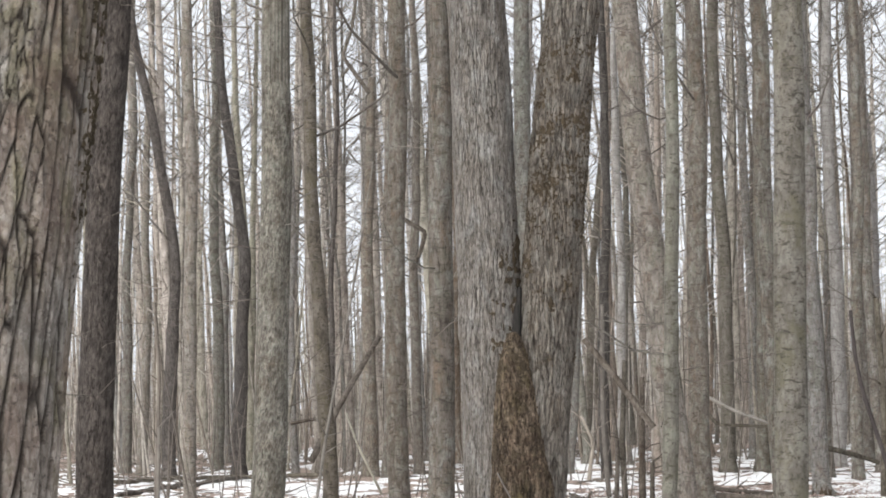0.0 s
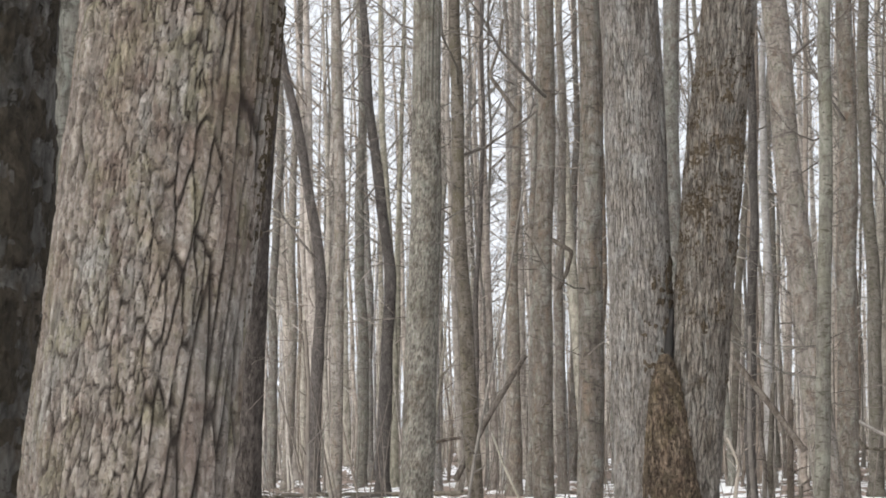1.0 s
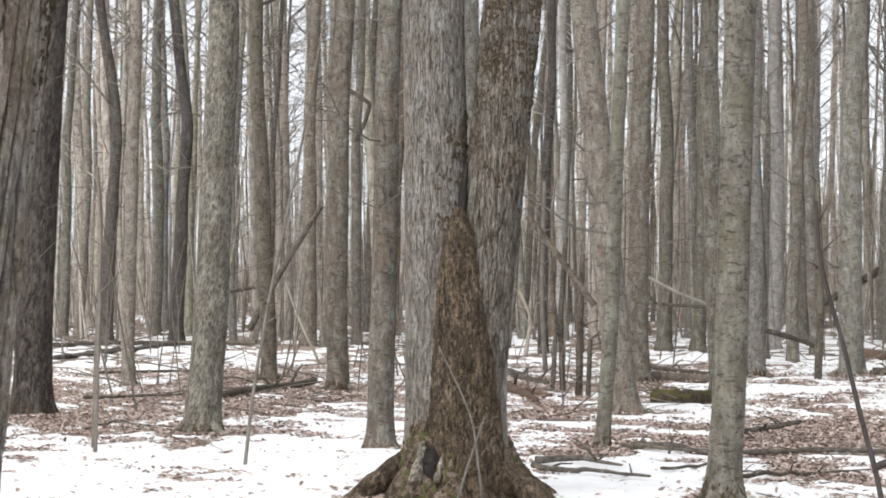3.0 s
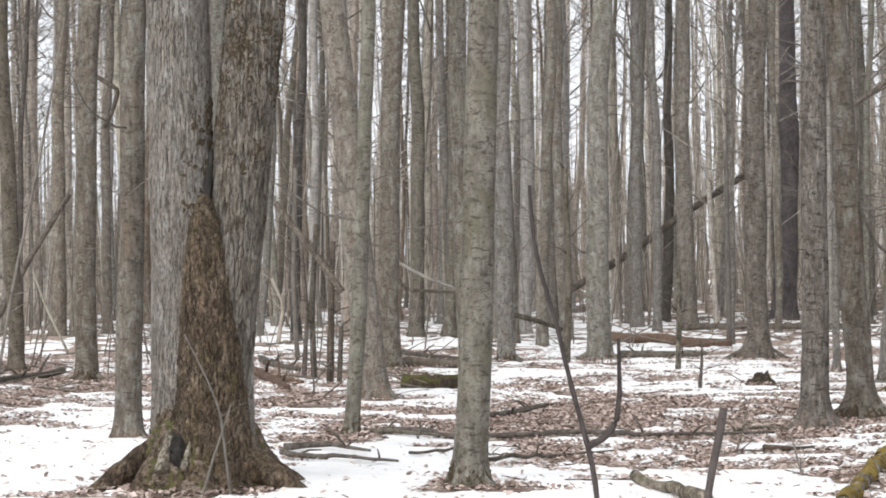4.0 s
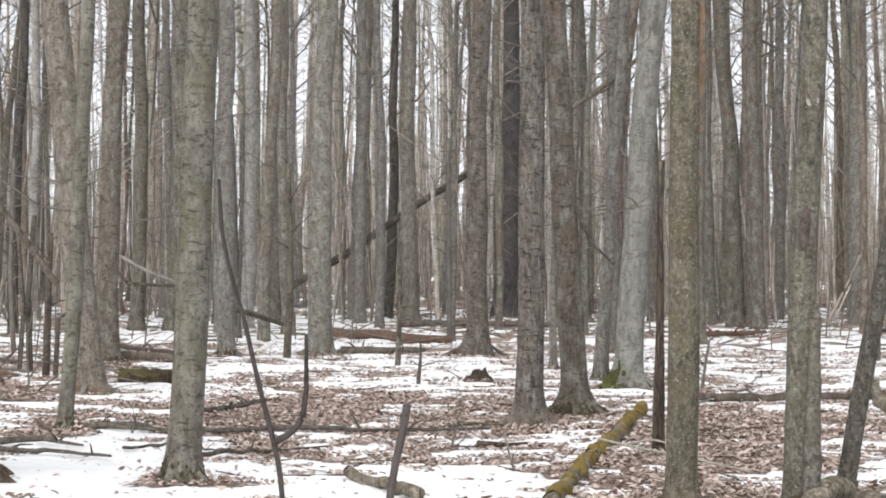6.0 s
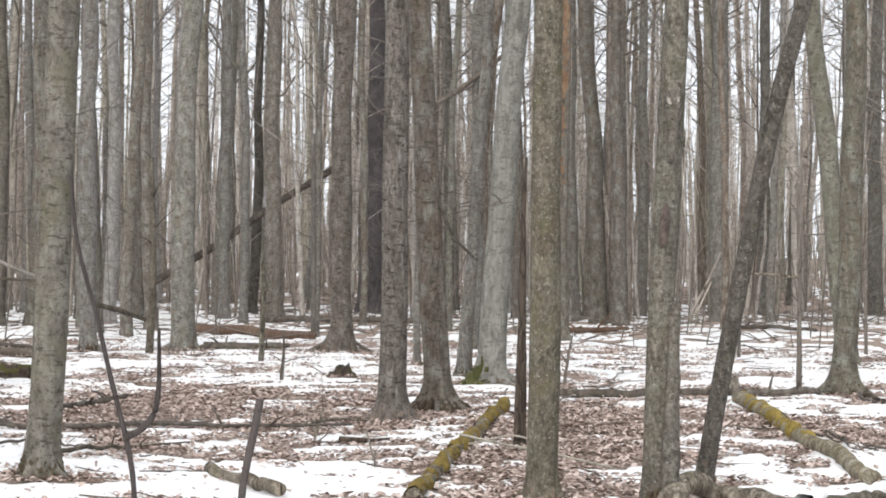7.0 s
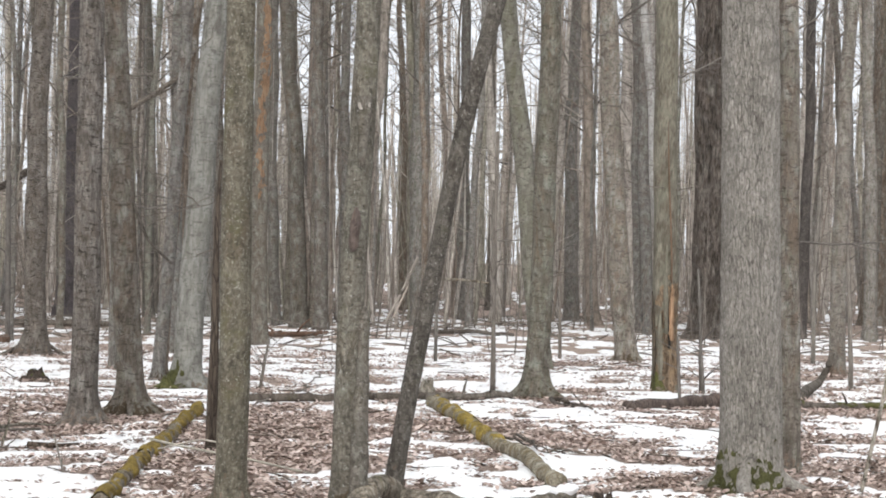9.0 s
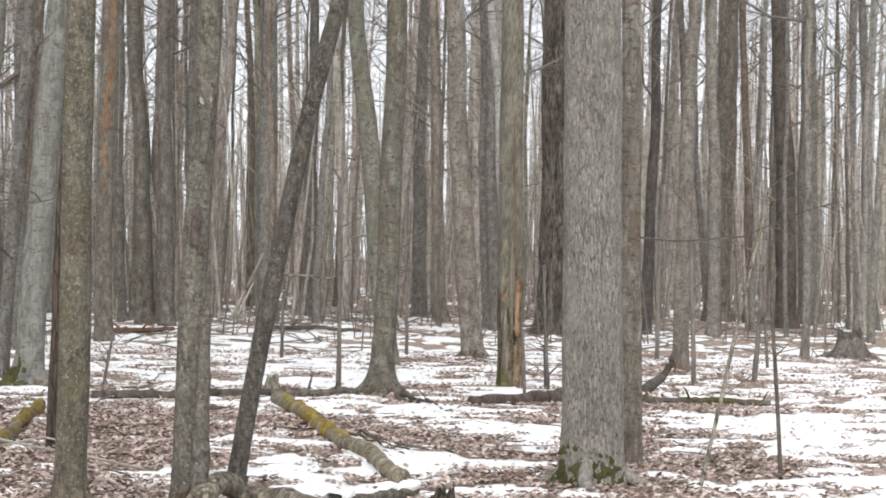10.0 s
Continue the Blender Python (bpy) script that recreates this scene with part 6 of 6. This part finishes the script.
def more_trees():
    """Further trees between those above and the distance, and unseen light-blocking ones behind the path."""
    rnd = random.Random(21)
    kinds = ["grey"] * 7 + ["brown"] * 3 + ["orange_brown"] * 2 + ["pale"] * 4 + ["green"] * 2 + ["banded"]

    def fill(n, lo, hi, r0, r1, apart, limbs):
        made = 0
        for _ in range(n * 12):
            if made == n:
                break
            a, r = math.radians(rnd.uniform(lo, hi)), math.sqrt(rnd.uniform(r0 * r0, r1 * r1))
            x, y = r * math.sin(a), r * math.cos(a)
            if any((x - u) ** 2 + (y - w) ** 2 < apart * apart for u, w in PLACED):
                continue
            PLACED.append((x, y))
            tree(x, y, rnd.choice((0.06, 0.08, 0.1, 0.12, 0.15, 0.18, 0.2, 0.26)), rnd.gauss(0, 0.03), rnd.choice(kinds), limbs=limbs, low=rnd.uniform(3.5, 6.5), sides=10, step=0.5, relief=0.02, fine_to=9.0)
            made += 1

    fill(48, -25, -6, 46, 70, 1.2, 13)
    fill(64, -6, 18, 44, 68, 1.1, 10)
    fill(16, 13, 26, 42, 62, 1.2, 10)
    fill(10, 18, 26, 56, 70, 1.1, 10)
    fill(10, -60, -28, 10, 45, 2.2, 5)
    fill(10, 28, 60, 10, 45, 2.2, 5)
    # out of view, added to dim the light from behind
    fill(20, 62, 298, 6, 40, 3.0, 5)


def far_woods():
    rng = np.random.default_rng(3)
    shapes = []

    def stand(lo, hi, r0, r1, n, sides, twigs, thick=0.30):
        for _ in range(n):
            a, r = math.radians(rng.uniform(lo, hi)), math.sqrt(rng.uniform(r0**2, r1**2))
            x, y, d = r * math.sin(a), r * math.cos(a), rng.uniform(0.07, thick)
            h, lx, ly = rng.uniform(11, 21), rng.normal(0, 0.03), rng.normal(0, 0.03)
            zs = np.array([-0.3, 0.4, 3, 6, 9, h])
            rad = d / 2 * np.array([1.6, 1.1, 1, 0.85, 0.7, 0.2])
            pts = np.stack([x + lx * zs + rng.normal(0, 0.06, 6), y + ly * zs, zs], -1)
            shapes.append(tube(pts, rad, sides, False))
            for _ in range(twigs):
                z0 = rng.uniform(2.5, h)
                az, ln = rng.uniform(0, 6.28), rng.uniform(0.8, 2.8)
                q = np.array([x + lx * z0, y + ly * z0, z0])
                e = q + np.array([math.cos(az) * ln, math.sin(az) * ln, ln * rng.uniform(0.2, 1.1)])
                shapes.append(tube([q, (q + e) / 2 + rng.normal(0, 0.1, 3), e], [0.02, 0.012, 0.005], 3, False))

    stand(-30, -6, 66, 125, 125, 6, 26)
    stand(-6, 30, 66, 125, 280, 6, 24)
    stand(-5, 11, 74, 125, 70, 6, 16, 0.17)
    stand(-30, 30, 125, 260, 760, 5, 9)
    stand(-25, 26, 50, 68, 46, 8, 30)
    stand(-26, -9, 46, 66, 26, 8, 32)
    # unseen stand at the back, added to hold off light
    stand(30, 330, 12, 45, 60, 6, 6)
    stand(-2, 14, 125, 260, 120, 5, 12)
    stand(14, 30, 90, 260, 170, 5, 10)
    # further unseen trees round the back, closing off low sky light
    stand(30, 330, 45, 130, 420, 5, 4)
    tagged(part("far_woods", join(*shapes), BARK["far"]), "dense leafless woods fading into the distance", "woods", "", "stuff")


def brush():
    """Fallen sticks, thin stems and twigs tangled low between the far trees."""
    rng = np.random.default_rng(12)
    shapes = []
    for k in range(4730):
        a, r = math.radians(rng.uniform(-30, 25)), math.sqrt(rng.uniform(35.0**2, 95.0**2))
        if k > 4600:  # the heap of branches behind the double tree, and left of it
            a, r = math.radians(rng.uniform(-24, -8)), rng.uniform(24, 36)
        x, y = r * math.sin(a), r * math.cos(a)
        az, ln, rad = rng.uniform(0, 6.28), rng.uniform(0.4, 2.0), rng.uniform(0.004, 0.017)
        if k % 4 == 0:
            up, rad = rng.uniform(0.6, 3.0), rng.uniform(0.006, 0.016)
            ln *= 0.35
        else:
            up = abs(rng.normal(0, 0.16)) * ln
        s = np.array([x, y, float(land(x, y)) + rad * 0.6])
        e = s + np.array([math.cos(az) * ln, math.sin(az) * ln, up])
        shapes.append(tube([s, (s + e) / 2 + rng.normal(0, 0.04, 3), e], [rad, rad * 0.8, rad * 0.4], 4, False))
    tagged(part("brush", join(*shapes), TWIG), "tangle of fallen sticks and thin stems among far trees", "brush", "", "stuff")


def sticks():
    """Small sticks and twigs strewn over litter and snow."""
    rng = np.random.default_rng(14)
    shapes = []
    for _ in range(3000):
        a, r = math.radians(rng.uniform(-23, 23)), rng.uniform(10.5, 34)
        x, y = r * math.sin(a), r * math.cos(a)
        az, ln, rad = rng.uniform(0, 6.28), rng.uniform(0.08, 0.7), rng.uniform(0.002, 0.010)
        if float(snow_cover(x, y)) > 0.05:
            continue
        z = max(float(land(x, y)), float(snow_height(x, y))) + rad
        s = np.array([x, y, z])
        e = s + np.array([math.cos(az) * ln, math.sin(az) * ln, abs(rng.normal(0, 0.06)) * ln])
        shapes.append(tube([s, (s + e) / 2 + rng.normal(0, 0.02, 3) * [1, 1, 0.3], e], [rad, rad * 0.8, rad * 0.5], 4, False))
    tagged(part("sticks", join(*shapes), LOG_BARK), "small dead sticks strewn over leaves and snow", "sticks", "", "stuff")


def understory():
    """Thin young stems standing close together far back in the woods."""
    rng = np.random.default_rng(31)
    shapes = []
    for _ in range(5000):
        a, r = math.radians(rng.uniform(-31, 26)), math.sqrt(rng.uniform(48.0**2, 190.0**2))
        x, y = r * math.sin(a), r * math.cos(a)
        h, d = rng.uniform(2.0, 6.5), rng.uniform(0.02, 0.09)
        lx, ly = rng.normal(0, 0.07, 2)
        zs = np.array([-0.2, h * 0.5, h])
        pts = np.stack([x + lx * zs + rng.normal(0, 0.05, 3), y + ly * zs, zs], -1)
        shapes.append(tube(pts, d / 2 * np.array([1.2, 0.8, 0.3]), 4, False))
        for _ in range(2):
            z0 = rng.uniform(0.4, 0.95) * h
            q = np.array([x + lx * z0, y + ly * z0, z0])
            e = q + rng.normal(0, 0.5, 3) + [0, 0, 0.4]
            shapes.append(tube([q, e], [d * 0.2, d * 0.08], 3, False))
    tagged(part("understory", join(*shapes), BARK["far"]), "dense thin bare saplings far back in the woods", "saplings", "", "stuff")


def dead_twigs():
    """Fine bare side twigs on the stems of the middle distance."""
    rng = np.random.default_rng(41)
    shapes = []
    stems = [p for p in PLACED if 17 < math.hypot(*p) < 62 and abs(math.degrees(math.atan2(p[0], p[1]))) < 26]
    for _ in range(3200):
        x, y = stems[rng.integers(len(stems))]
        z = rng.uniform(1.2, 8.0)
        a, ln = rng.uniform(0, 6.28), rng.uniform(0.3, 1.5)
        q = np.array([x, y, z])
        e = q + np.array([math.cos(a) * ln, math.sin(a) * ln, ln * rng.uniform(-0.15, 0.5)])
        m = (q + e) / 2 + rng.normal(0, 0.05, 3)
        rad = rng.uniform(0.004, 0.009)
        shapes.append(tube([q, m, e], [rad, rad * 0.7, rad * 0.35], 3, False))
        for _ in range(2):
            w = m + (e - m) * rng.uniform(0, 0.8)
            shapes.append(tube([w, w + rng.normal(0, 0.18, 3) + [0, 0, 0.08]], [rad * 0.5, rad * 0.25], 3, False))
    tagged(part("dead_twigs", join(*shapes), TWIG), "fine bare dead twigs on the lower stems", "twigs", "", "stuff")


more_trees()
dead_twigs()
far_woods()
understory()
brush()
sticks()
